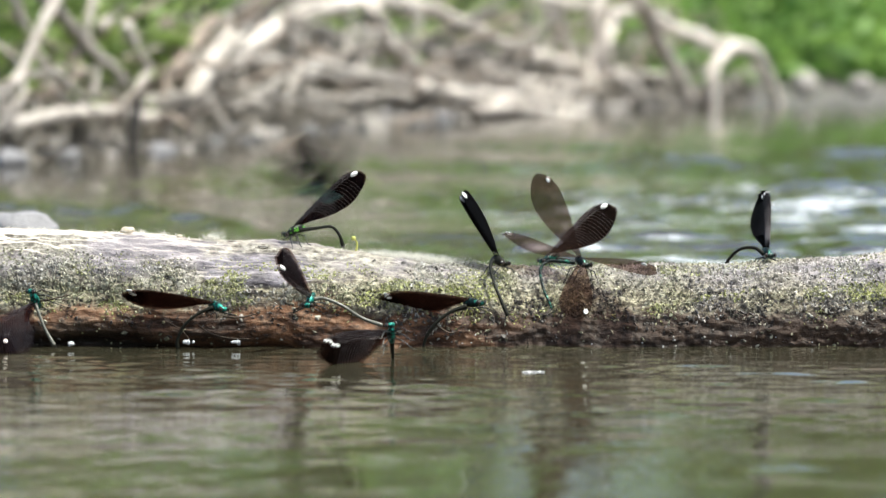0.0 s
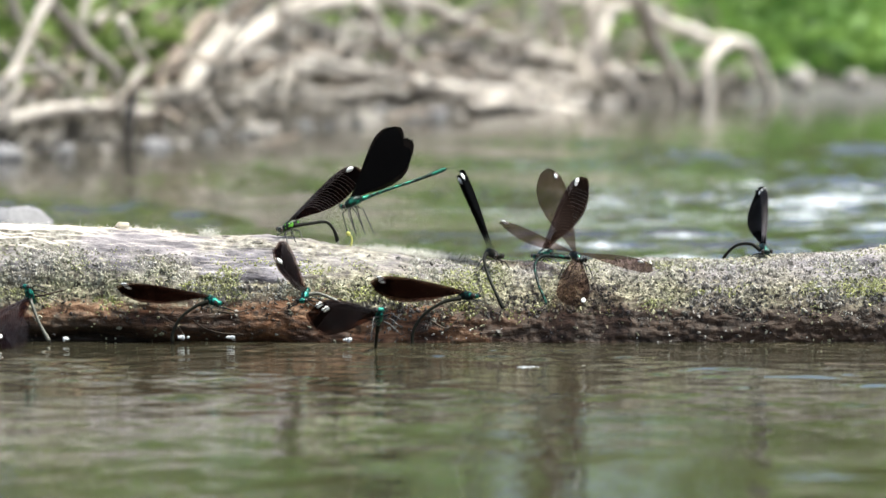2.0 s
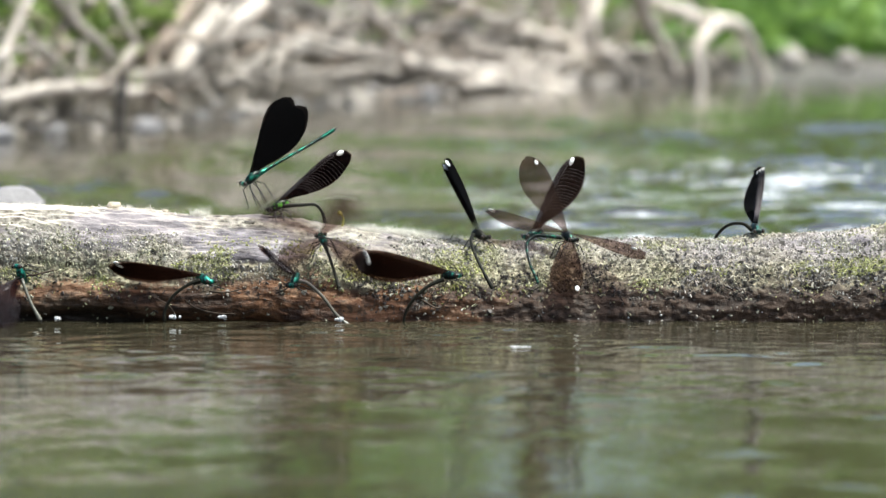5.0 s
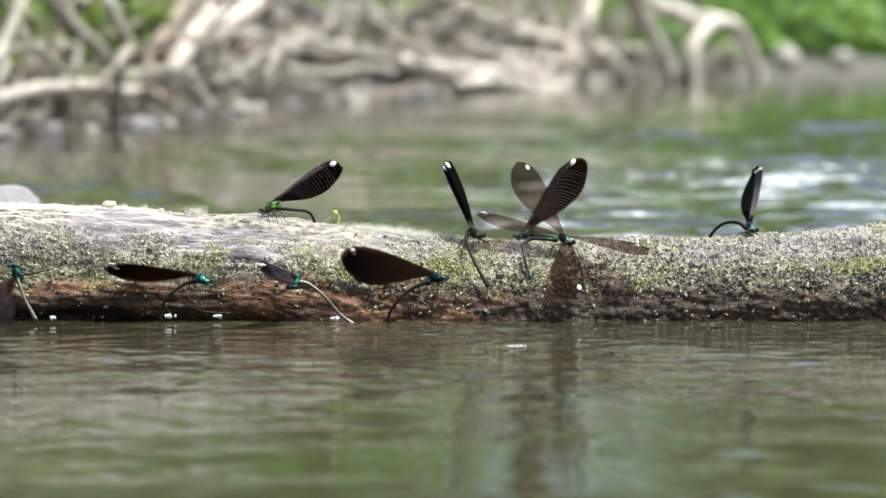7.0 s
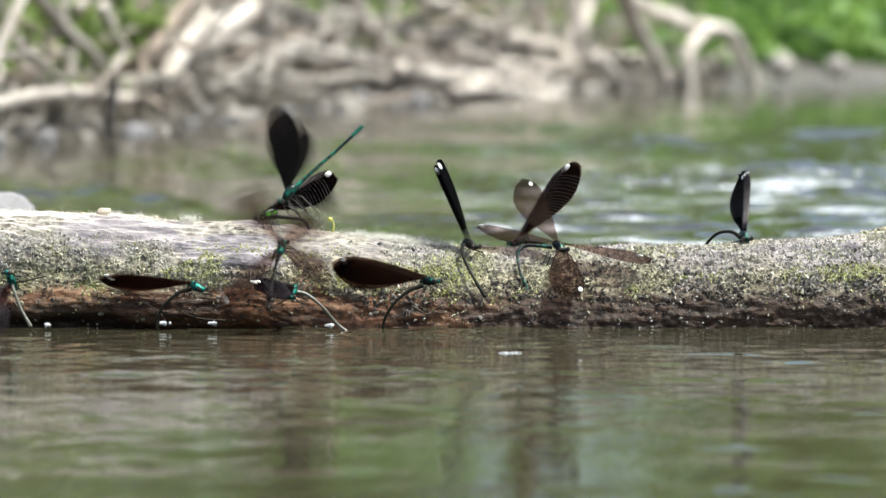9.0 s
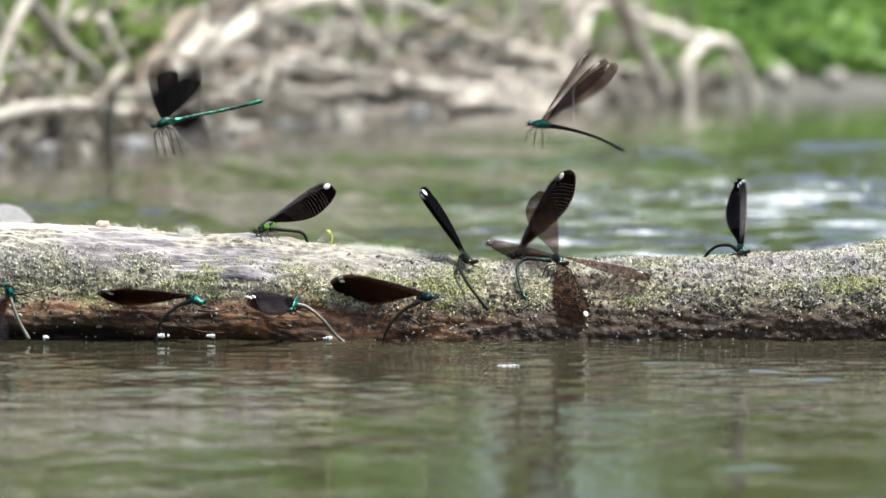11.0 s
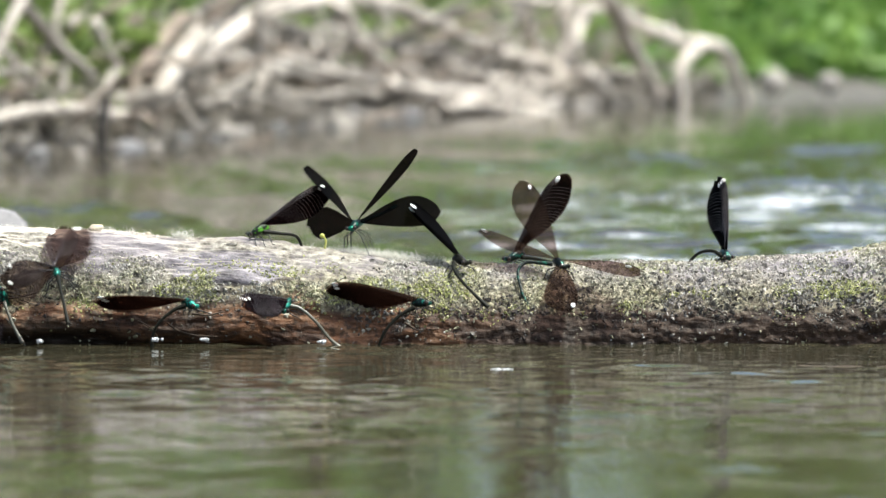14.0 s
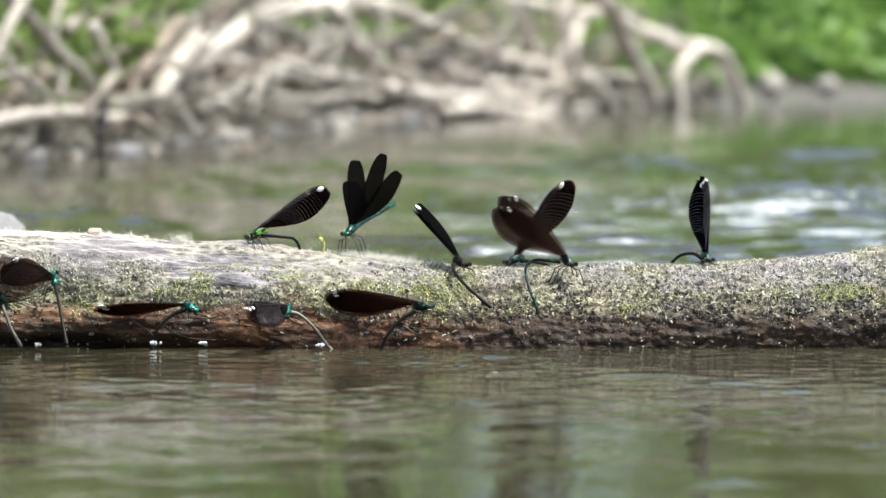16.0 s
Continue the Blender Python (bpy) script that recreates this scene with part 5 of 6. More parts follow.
def motions():
    fly_along(fly_k, [
        (0, (-47.2, 0, 53.2), (10.9, -1, -3), ((-4.9, 1, 16.8), (3, 1, 12.8), (10.9, 1, 6.9), (-8.9, 1, 6.9),), 0.5),
        (0.1, (-14.1, 0, 63.1), (-2.4, -1, -4.9), ((-31.6, 1, 14.4), (25.5, 1, 1), (9.1, 1, 22.7), (-20.7, 1, -15.2),), 0.5),
        (0.3, (11, 0, 69.4), (-1.6, -1, -5.5), ((-24.5, 1, 8.3), (29.8, 1, 8.1), (-24.5, 1, -13.6), (29.8, 1, -13.6),), 0.5),
        (0.5, (51.3, 0, 73.7), (-8.1, -1, -1), ((-19.6, 1, 14.6), (17.4, 1, 7.5), (-8.1, 1, 9.9), (7.7, 1, -2),), 0.5),
        (0.7, (88.3, 0, 72.1), (-7.5, -1, -0.4), ((-19.4, 1, 17.4), (-13.4, 1, 7.5), (6.3, 1, 11.5), (-5.5, 1, -12.2),), 0.5),
        (0.9, (79.6, 0, 70.3), (-6.7, -1, -0.6), ((-8.7, 1, 19.2), (16, 1, 4.3), (-12.6, 1, 13.2), (-6.7, 1, -16.4),), 0.5),
        (1, (72.5, 0, 69.3), (10.3, -1, 2.4), ((10.9, 1, 22.7), (24.5, 1, 2.8), (0.4, 1, 18.2), (16.2, 1, -1.6),), 0.5),
        (1.1, (72.2, 0, 62.6), (8.7, -1, -1), ((10.7, 1, 25.5), (25.9, 1, 5.3), (-28.2, 1, 2.2), (-6.5, 1, -12.4),), 0.5),
        (1.3, (70.3, 0, 66), (39.5, 1, 9.3), ((3.2, 1, 16.4), (5.9, 1, 20.9), (6.9, 1, -10.7), (-3, 1, 13),), 0.5),
        (1.5, (33, 0, 63.9), (32.6, 1, 12.4), ((3.4, 1, 26.7), (11.9, 1, 21.7), (19.8, 1, -4), (8.9, 1, 24.7),)),
        (1.7, (-12.8, 0, 58.4), (32.4, 1, 7.1), ((-2.4, 1, 12.2), (1.6, 1, 20.1), (9.5, 1, 2.4), (-4.3, 1, -5.5),), 0.5),
        (1.9, (-29.5, 0, 42), (30, 1, 19.6), ((8.3, 1, 32.6), (21.7, 1, 20.5), (12.6, 1, 30.4), (18.6, 1, 16.6),)),
        (2, (-30.2, 0, 46.6), (33, 1, 11.5), ((15.6, 1, 25.7), (19.4, 1, 21.7), (13.4, 1, 26.7), (17.8, 1, 19.8),)),
        (2.2, (-30, 0, 45.1), (32.6, 1, 11.9), ((15.8, 1, 26.1), (20.5, 1, 22.1), (13.6, 1, 25.1), (18.6, 1, 18.2),)),
        (2.3, (-10.9, 0, 65.1), (-3.4, 1, 5.5), ((-7.1, 1, 22.9), (25.5, 1, 6.5), (25.5, 1, -15.2), (-26.1, 1, 5.5),), 0.5),
        (2.4, (37.7, 0, 72.2), (-16.4, 1, 9.7), ((8.1, 1, 23.3), (19, 1, 15.2), (-7.1, 1, -25.5), (-4.3, 1, 19.6),), 0.5),
        (2.5, (36.1, 0, 69.8), (2.4, 1, 6.5), ((4.9, 1, 23.3), (14.6, 1, 6.1), (-9.7, 1, -23.7), (-4.5, 1, -20.1),), 0.5),
        (2.6, (14.1, 0, 69.2), (3.8, 1, 3), ((19, 1, 19.9), (32.6, 1, 1), (-19, 1, -0), (-10.1, 1, 17.8),), 0.5),
        (2.8, (3.9, 0, 62.8), (18, 1, 6.9), ((23.5, 1, 24.3), (28, 1, -2), (-9.5, 1, -13.8), (18.2, 1, 19.8),), 0.5),
        (2.9, (10.5, 0, 62), (15.6, 1, -1.4), ((14.8, 1, 29.2), (21.5, 1, 16.4), (11.7, 1, 26.3), (19.6, 1, 6.5),)),
        (3, (17.1, 0, 50.9), (24.5, 1, 10.3), ((20.9, 1, 11.5), (22.9, 1, 7.5), (9.1, 1, 3.6), (26.9, 1, 3.6),), 0.5),
        (3.2, (33.1, 0, 70), (13, -1, 5.7), ((16.4, 1, 16.2), (-24.5, 1, -13), (19, 1, -9.3), (-14.6, 1, 3.8),), 0.5),
        (3.3, (43, 0, 70.3), (11.1, 1, 5.3), ((-4.7, 1, 21.1), (15, 1, 21.1), (18, 1, 15.2), (3.2, 1, 19.2),)),
        (3.5, (48.7, 0, 68.3), (0.6, 1, 7.9), ((-30, 1, 2), (-24.1, 1, -15.8), (13.4, 1, -4.9), (-0.4, 1, 8.9),)),
        (3.6, (29.8, 0, 68.5), (14.6, 1, 3.6), ((-22.9, 1, -0.4), (-7.1, 1, -19.2), (8.7, 1, -3.4), (-3.2, 1, 12.4),)),
        (3.8, (-33.7, 0, 64.6), (33.6, 1, 7.9), ((15.2, 1, 26.3), (19, 1, 21.9), (20.9, 1, 2.2), (9.1, 1, 23.9),)),
        (4, (-65, 0, 46.3), (32, 1, 18), ((12.4, 1, 30.8), (18.8, 1, 28), (9.9, 1, 30.4), (16.8, 1, 26.1),)),
        (4.2, (-64.7, 0, 45.7), (30, 1, 15.8), ((16, 1, 29.2), (19.6, 1, 24.5), (13.6, 1, 30.4), (17.6, 1, 26.5),)),
        (5, (-62.2, 0, 47.9), (28.6, 1, 16.8), ((11.9, 1, 27.7), (16.8, 1, 24.7), (9.9, 1, 28), (14.8, 1, 24.7),)),
        (6.3, (-65.8, 0, 46.6), (31, 1, 22.1), ((14, 1, 26.9), (-8.1, 1, 4.3), (17.6, 1, 24.1), (11.7, 1, -1.6),)),
        (6.4, (-61, 0, 50.3), (23.9, 1, 17), ((-8.9, 1, 14.4), (14.8, 1, 0.6), (-3, 1, 20.3), (10.9, 1, -5.3),), 0.5),
        (6.5, (-37.6, 0, 64.8), (14, 1, 14.6), ((7.3, 1, 19.6), (-12.4, 1, -19.9), (9.3, 1, 11.7), (-8.5, 1, -18),), 0.5),
        (6.6, (-40.7, 0, 64.3), (7.5, 1, 12.2), ((-4.1, 1, 30.6), (15.4, 1, 27.5), (-3.4, 1, -27.3), (-0.4, 1, 24.1),)),
        (6.7, (-66.9, 0, 43), (36.7, 1, 17), ((1.2, 1, 19.8), (5.1, 1, 23.7), (-2.8, 1, -11.9), (11.1, 1, 2),), 0.5),
        (6.8, (-194, 0, 51), (31.6, 1, 13.8), ((0, 1, 27.7), (5.9, 1, 25.7), (7.9, 1, -19.8), (-2, 1, 21.7),), 0.5),
        (7.7, (-191, 0, 51.7), (-31.6, 1, 7.9), ((0, 1, 31.6), (5.9, 1, 29.6), (11.9, 1, -15.8), (-2, 1, 23.7),), 0.5),
        (7.9, (-90.1, 0, 52.9), (-31.6, 1, -1), ((15.8, 1, 4.9), (13.8, 1, -1), (-7.9, 1, 22.7), (-2, 1, -4.9),), 0.5),
        (8, (-21.5, 0, 71.8), (-15.2, 1, 2), ((-7.3, 1, 21.7), (-3.4, 1, -21.7), (-15.2, 1, 15.8), (2.6, 1, -23.7),), 0.5),
        (8.1, (50.2, 0, 80.8), (-25.7, 1, -6.9), ((23.7, 1, 4.9), (27.7, 1, -8.9), (-11.9, 1, -4.9), (11.9, 1, -18.8),), 0.5),
        (8.2, (109.4, 0, 87.9), (27.7, 1, 7.9), ((7.9, 1, 21.7), (11.9, 1, 15.8), (4, 1, -21.7), (5.9, 1, 17.8),), 0.5),
        (8.3, (95.6, 0, 80.2), (31.6, 1, 6.9), ((7.9, 1, 25.7), (11.9, 1, 19.8), (4, 1, -7.9), (9.9, 1, 21.7),), 0.5),
        (8.5, (41.3, 0, 72.7), (38.5, 1, 12.8), ((10.9, 1, 21.7), (14.8, 1, 17.8), (24.7, 1, -5.9), (4.9, 1, 15.8),), 0.5),
        (8.7, (3.7, 0, 77.8), (17.2, 1, 4.9), ((3.4, 1, 26.7), (13.2, 1, 3), (1.4, 1, 22.7), (15.2, 1, 4.9),)),
        (8.8, (-24.4, 0, 70.1), (29.6, 1, 24.7), ((5.9, 1, 26.7), (9.9, 1, 18.8), (15.8, 1, -3), (4, 1, 24.7),), 0.5),
        (8.9, (-42.1, 0, 55.4), (37.5, 1, 15.8), ((3.6, 1, 24.7), (5.9, 1, 17.8), (13.8, 1, -7.9), (2, 1, 21.7),), 0.5),
        (9, (-46, 0, 44.6), (25.7, 1, 23.7), ((-5.9, 1, 28.6), (2, 1, 22.7), (15.8, 1, -6.9), (-7.9, 1, 18.8),)),
        (9.1, (-36, 0, 44.8), (31.6, 1, 15.8), ((5.9, 1, 28.6), (7.9, 1, 22.7), (17.8, 1, -6.9), (4, 1, 24.7),), 0.5),
        (9.2, (-47.8, 0, 51.9), (40.5, 1, 16.8), ((1, 1, 29.6), (4, 1, 23.7), (17.8, 1, -7.9), (-2, 1, 25.7),)),
        (10.2, (-67.2, 0, 63.7), (33.6, 1, 11.9), ((2, 1, 27.7), (7.9, 1, 23.7), (15.8, 1, -7.9), (-2, 1, 23.7),)),
        (11.3, (-92.6, 0, 75.5), (33.8, 1, 7.1), ((-7.7, 1, 12), (6.1, 1, 18), (8.1, 1, -5.7), (-3.8, 1, 14),), 0.5),
        (11.4, (-76.8, 0, 68.6), (2.6, 1, 13.2), ((-20.5, 1, 19.2), (19.9, 1, -12.4), (-15.6, 1, 1.4), (6.1, 1, 17.2),), 0.5),
        (11.5, (-56.6, 0, 74.3), (3.8, 1, 7.7), ((8.1, 1, 24.9), (16.2, 1, 15.2), (-12, 1, -16.4), (13.6, 1, 17.6),), 0.5),
        (11.6, (-78.8, 0, 81.2), (26.1, 1, 5.5), ((12.2, 1, 21.5), (14.2, 1, 18.6), (-15.4, 1, -11.1), (10.3, 1, 16.6),), 0.5),
        (11.7, (-106.3, 0, 80.3), (29.8, 1, 8.1), ((20.5, 1, 20.1), (22.1, 1, 15.6), (6.3, 1, -12), (18.2, 1, 17.6),), 0.5),
        (11.9, (-110.4, 0, 72.2), (19, 1, 6.5), ((21.7, 1, 23.7), (20.5, 1, 19.8), (-13, 1, -13.8), (-15, 1, 19.8),), 0.5),
        (12, (-106.6, 0, 53.2), (34.2, 1, 13.4), ((12.8, 1, 13), (6.9, 1, 17), (22.7, 1, 1.2), (8.9, 1, 11.1),), 0.5),
        (12.1, (-105.9, 0, 62.9), (26.1, 1, 5.3), ((-1.6, 1, -20.3), (6.3, 1, -18.4), (-1.6, 1, 21.1), (0.4, 1, 15.2),), 0.5),
        (12.2, (-116.6, 0, 65.1), (36.9, 1, 11.9), ((21.7, 1, 28.8), (25.1, 1, 24.9), (11.3, 1, -2.8), (19.2, 1, 26.9),)),
        (12.4, (-80.7, 0, 58), (3.2, -1, -2.6), ((-30.8, 1, 14.2), (28.8, 1, -6.5), (26.1, 1, 14.2), (-25.5, 1, -6.5),), 0.5),
        (12.5, (-45.8, 0, 56.4), (4, -1, -4), ((23.3, 1, 15.8), (26.1, 1, -4.9), (-17.4, 1, 0.6), (11.9, 1, 13.8),), 0.5),
        (12.7, (-22.9, 0, 42.7), (16.8, 1, 7.7), ((23.3, 1, 19.6), (20.7, 1, 15.6), (-3, 1, 19.6), (16.8, 1, 11.7),), 0.5),
        (12.9, (-20.9, 0, 37), (15.4, 1, 7.5), ((4.6, 1, 26), (9.6, 1, 27), (2.6, 1, 21.5), (13, 1, 23.5),), 0.4),
        (13.5, (-21.1, 0, 37.3), (15.8, 1, 7.1), ((4.4, 1, 25.2), (9.3, 1, 26.5), (2.4, 1, 20.5), (12.9, 1, 23),), 0.4),
        (13.7, (-20.7, 0, 37.9), (15.4, 1, 6.7), ((-0.8, 1, 22.9), (13, 1, 24.9), (3.2, 1, 22.9), (16, 1, 20.9),), 0.5),
        (13.98, (-19.9, 0, 39.1), (14.2, 1, 5.9), ((-17, 1, 20.1), (20.5, 1, 26.1), (-17, 1, -4), (31, 1, 2.6),), (0.24, 0.3, 0.95, 0.95)),
        (14.35, (-19.9, 0, 39.3), (14.2, 1, 5.5), ((-23.3, 1, 14.2), (24.1, 1, 22.1), (-21.3, 1, -7.5), (32, 1, -3.6),), (0.24, 0.3, 0.95, 0.95)),
        (14.5, (-21.1, 0, 38.6), (15.8, 1, 7.1), ((4.2, 1, 24.8), (9.5, 1, 26), (2.2, 1, 20.5), (13, 1, 22.5),), 0.4),
        (15.5, (-20.5, 0, 38.8), (15.8, 1, 7.5), ((3.4, 1, 24.5), (10.2, 1, 26), (1.6, 1, 20), (14, 1, 22),), 0.4),
        (16, (-20.9, 0, 38.7), (15.4, 1, 8.7), ((1.6, 1, 23.7), (10.8, 1, 26), (-0.8, 1, 16.5), (17.2, 1, 20.4),), 0.45),
    ], ((0, 1.4), (2.3, 2.75), (2.95, 3.7), (6.3, 6.7), (7.8, 12.1), (12.3, 12.8)))
    fly_along(fly_d, [
        (0, (-16.8, -95, 9), (1.3, 1, -30.5), ((-22.4, -1, -2.6), (-22.2, -1, -3.0), (-21, -1, -3.2), (-20.8, -1, -3.6),)),
        (1.2, (-17.5, -95, 8.4), (1.3, 1, -30.5), ((-21.8, -1, -1.8), (-21.6, -1, -2.2), (-20.4, -1, -2.6), (-20.2, -1, -3.0),)),
        (1.6, (-19.6, -85, 11.8), (1.5, 1, -28.8), ((-20.6, -1, 0.8), (-20.6, -1, 1.2), (-19.4, -1, 0.6), (-19.4, -1, 1.0),)),
        (2, (-19.3, -75, 11.6), (-3.7, 1, -26.1), ((-21.4, -1, 4), (-21.6, -1, 4.4), (-20.2, -1, 3.6), (-20.4, -1, 4.0),)),
        (2.2, (-19.7, -65, 10.8), (-4.5, 1, -25.3), ((-21.4, -1, 5.2), (-21.6, -1, 5.6), (-20.4, -1, 4.8), (-20.6, -1, 5.2),)),
        (2.5, (-19.5, -55, 12.7), (-14.8, -1, -14.8), ((-26.4, -1, 15.6), (-26.4, -1, 12.2), (-27.8, -1, 13.7), (-20.5, -1, 19.8),), 1.0),
        (2.8, (-20.9, -50, 13.4), (-11.3, -1, -18.1), ((-24, -1, 14.5), (-24, -1, 10.5), (-25.4, -1, 12.4), (-18.9, -1, 18.5),), 1.0),
        (3, (-24.5, -38, 15.1), (2.9, -1, -25), ((-21.2, -1, 17.3), (-20.2, -1, 15.4), (-22.1, -1, 12.5), (-19.2, -1, 10.6),)),
        (3.5, (-25.6, -45, 17.7), (5.7, -1, -16.5), ((-19.9, -1, 11.9), (-18.4, -1, 15.1), (-19.5, -1, 9.4), (-10.9, -1, 15.7),)),
        (4.2, (-28.4, -45, 17.5), (4.8, -1, -18.2), ((-21.1, -1, 13.8), (-16.3, -1, 17.2), (-19.1, -1, 11.5), (-10.5, -1, 16.3),)),
        (5.2, (-38.5, -30, 29.5), (7.7, -1, -11.6), ((-21.3, -1, 13.5), (15.5, -1, 17.4), (-17.4, -1, -9.7), (19.3, -1, -5.8),)),
        (6.3, (-42.5, -30, 28.7), (10.6, -1, -3.9), ((-18.4, -1, 1.9), (12.6, -1, -0), (-20.3, -1, -1.9), (4.8, -1, 7.7),)),
        (6.5, (-54.5, -40, 27.1), (17.3, -1, -1.9), ((-13.4, -1, 1.9), (9.6, -1, 19.2), (-7.7, -1, -7.7), (9.6, -1, 9.6),)),
        (6.7, (-123.6, -40, 23.4), (13.4, -1, -5.8), ((-5.8, -1, 9.6), (13.4, -1, 3.8), (-9.6, -1, 1.9), (7.7, -1, 13.4),)),
        (6.9, (-183.1, -40, 27.4), (15.4, -1, -7.7), ((-11.5, -1, 13.4), (15.4, -1, 5.8), (-11.5, -1, -0), (15.4, -1, 15.4),)),
        (8.6, (-172.1, -40, 29.3), (-15.4, -1, -7.7), ((-21.1, -1, 13.4), (5.8, -1, 5.8), (-21.1, -1, -0), (5.8, -1, 15.4),)),
        (8.9, (-69.9, -40, 27.8), (-9.6, -1, -3.8), ((-3.8, -1, 19.2), (19.2, -1, -1.9), (-15.4, -1, 1.9), (11.5, -1, 17.3),)),
        (9, (-46.7, -40, 27.9), (-5.8, -1, -19.2), ((-11.5, -1, 21.1), (19.2, -1, -7.7), (-23.1, -1, -19.2), (11.5, -1, 15.4),)),
        (9.2, (-60.1, -40, 16.7), (17.3, -1, -11.5), ((-19.2, -1, 11.5), (25, -1, -11.5), (-17.3, -1, -7.7), (13.4, -1, 15.4),)),
        (10, (-7.9, -20, 56.1), (15.6, -1, -7.8), ((-11.7, -1, 23.4), (19.5, -1, 13.6), (-15.6, -1, 7.8), (11.7, -1, 19.5),)),
        (10.8, (47.5, 0, 74.8), (15.8, -1, -9.9), ((-4, -1, 23.7), (21.7, -1, 11.9), (-11.9, -1, 11.9), (13.8, -1, 19.8),)),
        (11.3, (12.1, -10, 60.2), (5.9, 1, 7.8), ((19.6, 1, 24.5), (23.5, 1, 20.6), (20.6, 1, 17.7), (15.7, 1, 21.6),)),
        (11.4, (-1.6, -20, 51.9), (11.7, 1, 4.9), ((27.3, 1, 16.6), (23.4, 1, 18.5), (13.6, 1, 14.6), (23.4, 1, 6.8),)),
        (11.5, (-11.3, -20, 45.3), (15.6, 1, 7.8), ((-21.4, 1, 5.8), (23.4, 1, 11.7), (-15.6, 1, -5.8), (21.4, 1, 3.9),)),
        (11.7, (-90.9, -40, 32.6), (14.6, 1, -3.8), ((-18.1, 1, 7.7), (18.4, 1, 5.8), (-14.2, 1, -7.7), (12.7, 1, -7.7),)),
        (11.9, (-128, -40, 21), (13.4, 1, 5.8), ((-13.4, 1, 11.5), (5, 1, 17), (-11.5, 1, -11.5), (2, 1, -9),)),
        (12.2, (-127.6, -40, 24.9), (5.8, -1, -15.4), ((-17.3, -1, 9.6), (9.6, -1, 17.3), (-19.2, -1, -3.8), (15.4, -1, 3.8),)),
        (12.4, (-119, -36, 34.3), (0.6, -1, -19.3), ((-18.3, -1, 7.7), (-10.6, 1, 19.3), (-14.5, -1, 1.9), (6.7, 1, 9.6),)),
        (12.5, (-118.3, -36, 33.4), (0.8, -1, -19.3), ((-16, -1, 11), (-11.2, 1, 21.2), (-14.1, -1, 7.7), (5.2, 1, 9.1),)),
        (12.7, (-118.1, -36, 33.9), (1.3, -1, -19.8), ((-16, -1, 11.9), (-15, -1, 9.1), (-11.2, 1, 15.8), (-13.1, 1, 6.2),)),
        (13, (-119.2, -38, 21.5), (1.5, -1, -6.3), ((-9.4, 1, 18), (-9.2, 1, 18), (-8.6, 1, 17), (-8.4, 1, 17),), -1),
        (13.7, (-119.6, -38, 22), (1.9, -1, -6.3), ((-9.4, 1, 18), (-8.6, 1, 18.2), (-8.6, 1, 17), (-7.8, 1, 17),), -1),
        (14, (-121.1, -38, 25.3), (6.7, -1, -15), ((-15.4, -1, 1.3), (7.3, 1, 13.5), (-3.5, 1, 14.2), (-15, -1, -4.4),)),
        (14.3, (-121.1, -38, 24.3), (7.7, -1, -21.5), ((-23.1, -1, 3.5), (22.1, -1, -0.4), (6.7, 1, 19.8), (-15.4, -1, -8.1),)),
        (14.6, (-121, -38, 23.1), (8.7, -1, -20.2), ((-11.9, -1, 9.6), (-11.5, -1, 8.7), (-12.3, -1, 7.7), (-10.6, -1, 9),)),
        (15.6, (-120.9, -38, 24.3), (7.7, -1, -20.8), ((-11.5, -1, 8.1), (-10.8, -1, 7.7), (-12.1, -1, 6.5), (-10.2, -1, 7.1),)),
        (16, (-121.3, -38, 24), (6.9, -1, -21), ((-20.4, -1, 6.7), (-18.5, -1, -1), (-14.6, -1, 7.7), (-12.7, -1, 8.7),)),
    ], ((4.2, 6.8), (8.8, 12.2)))
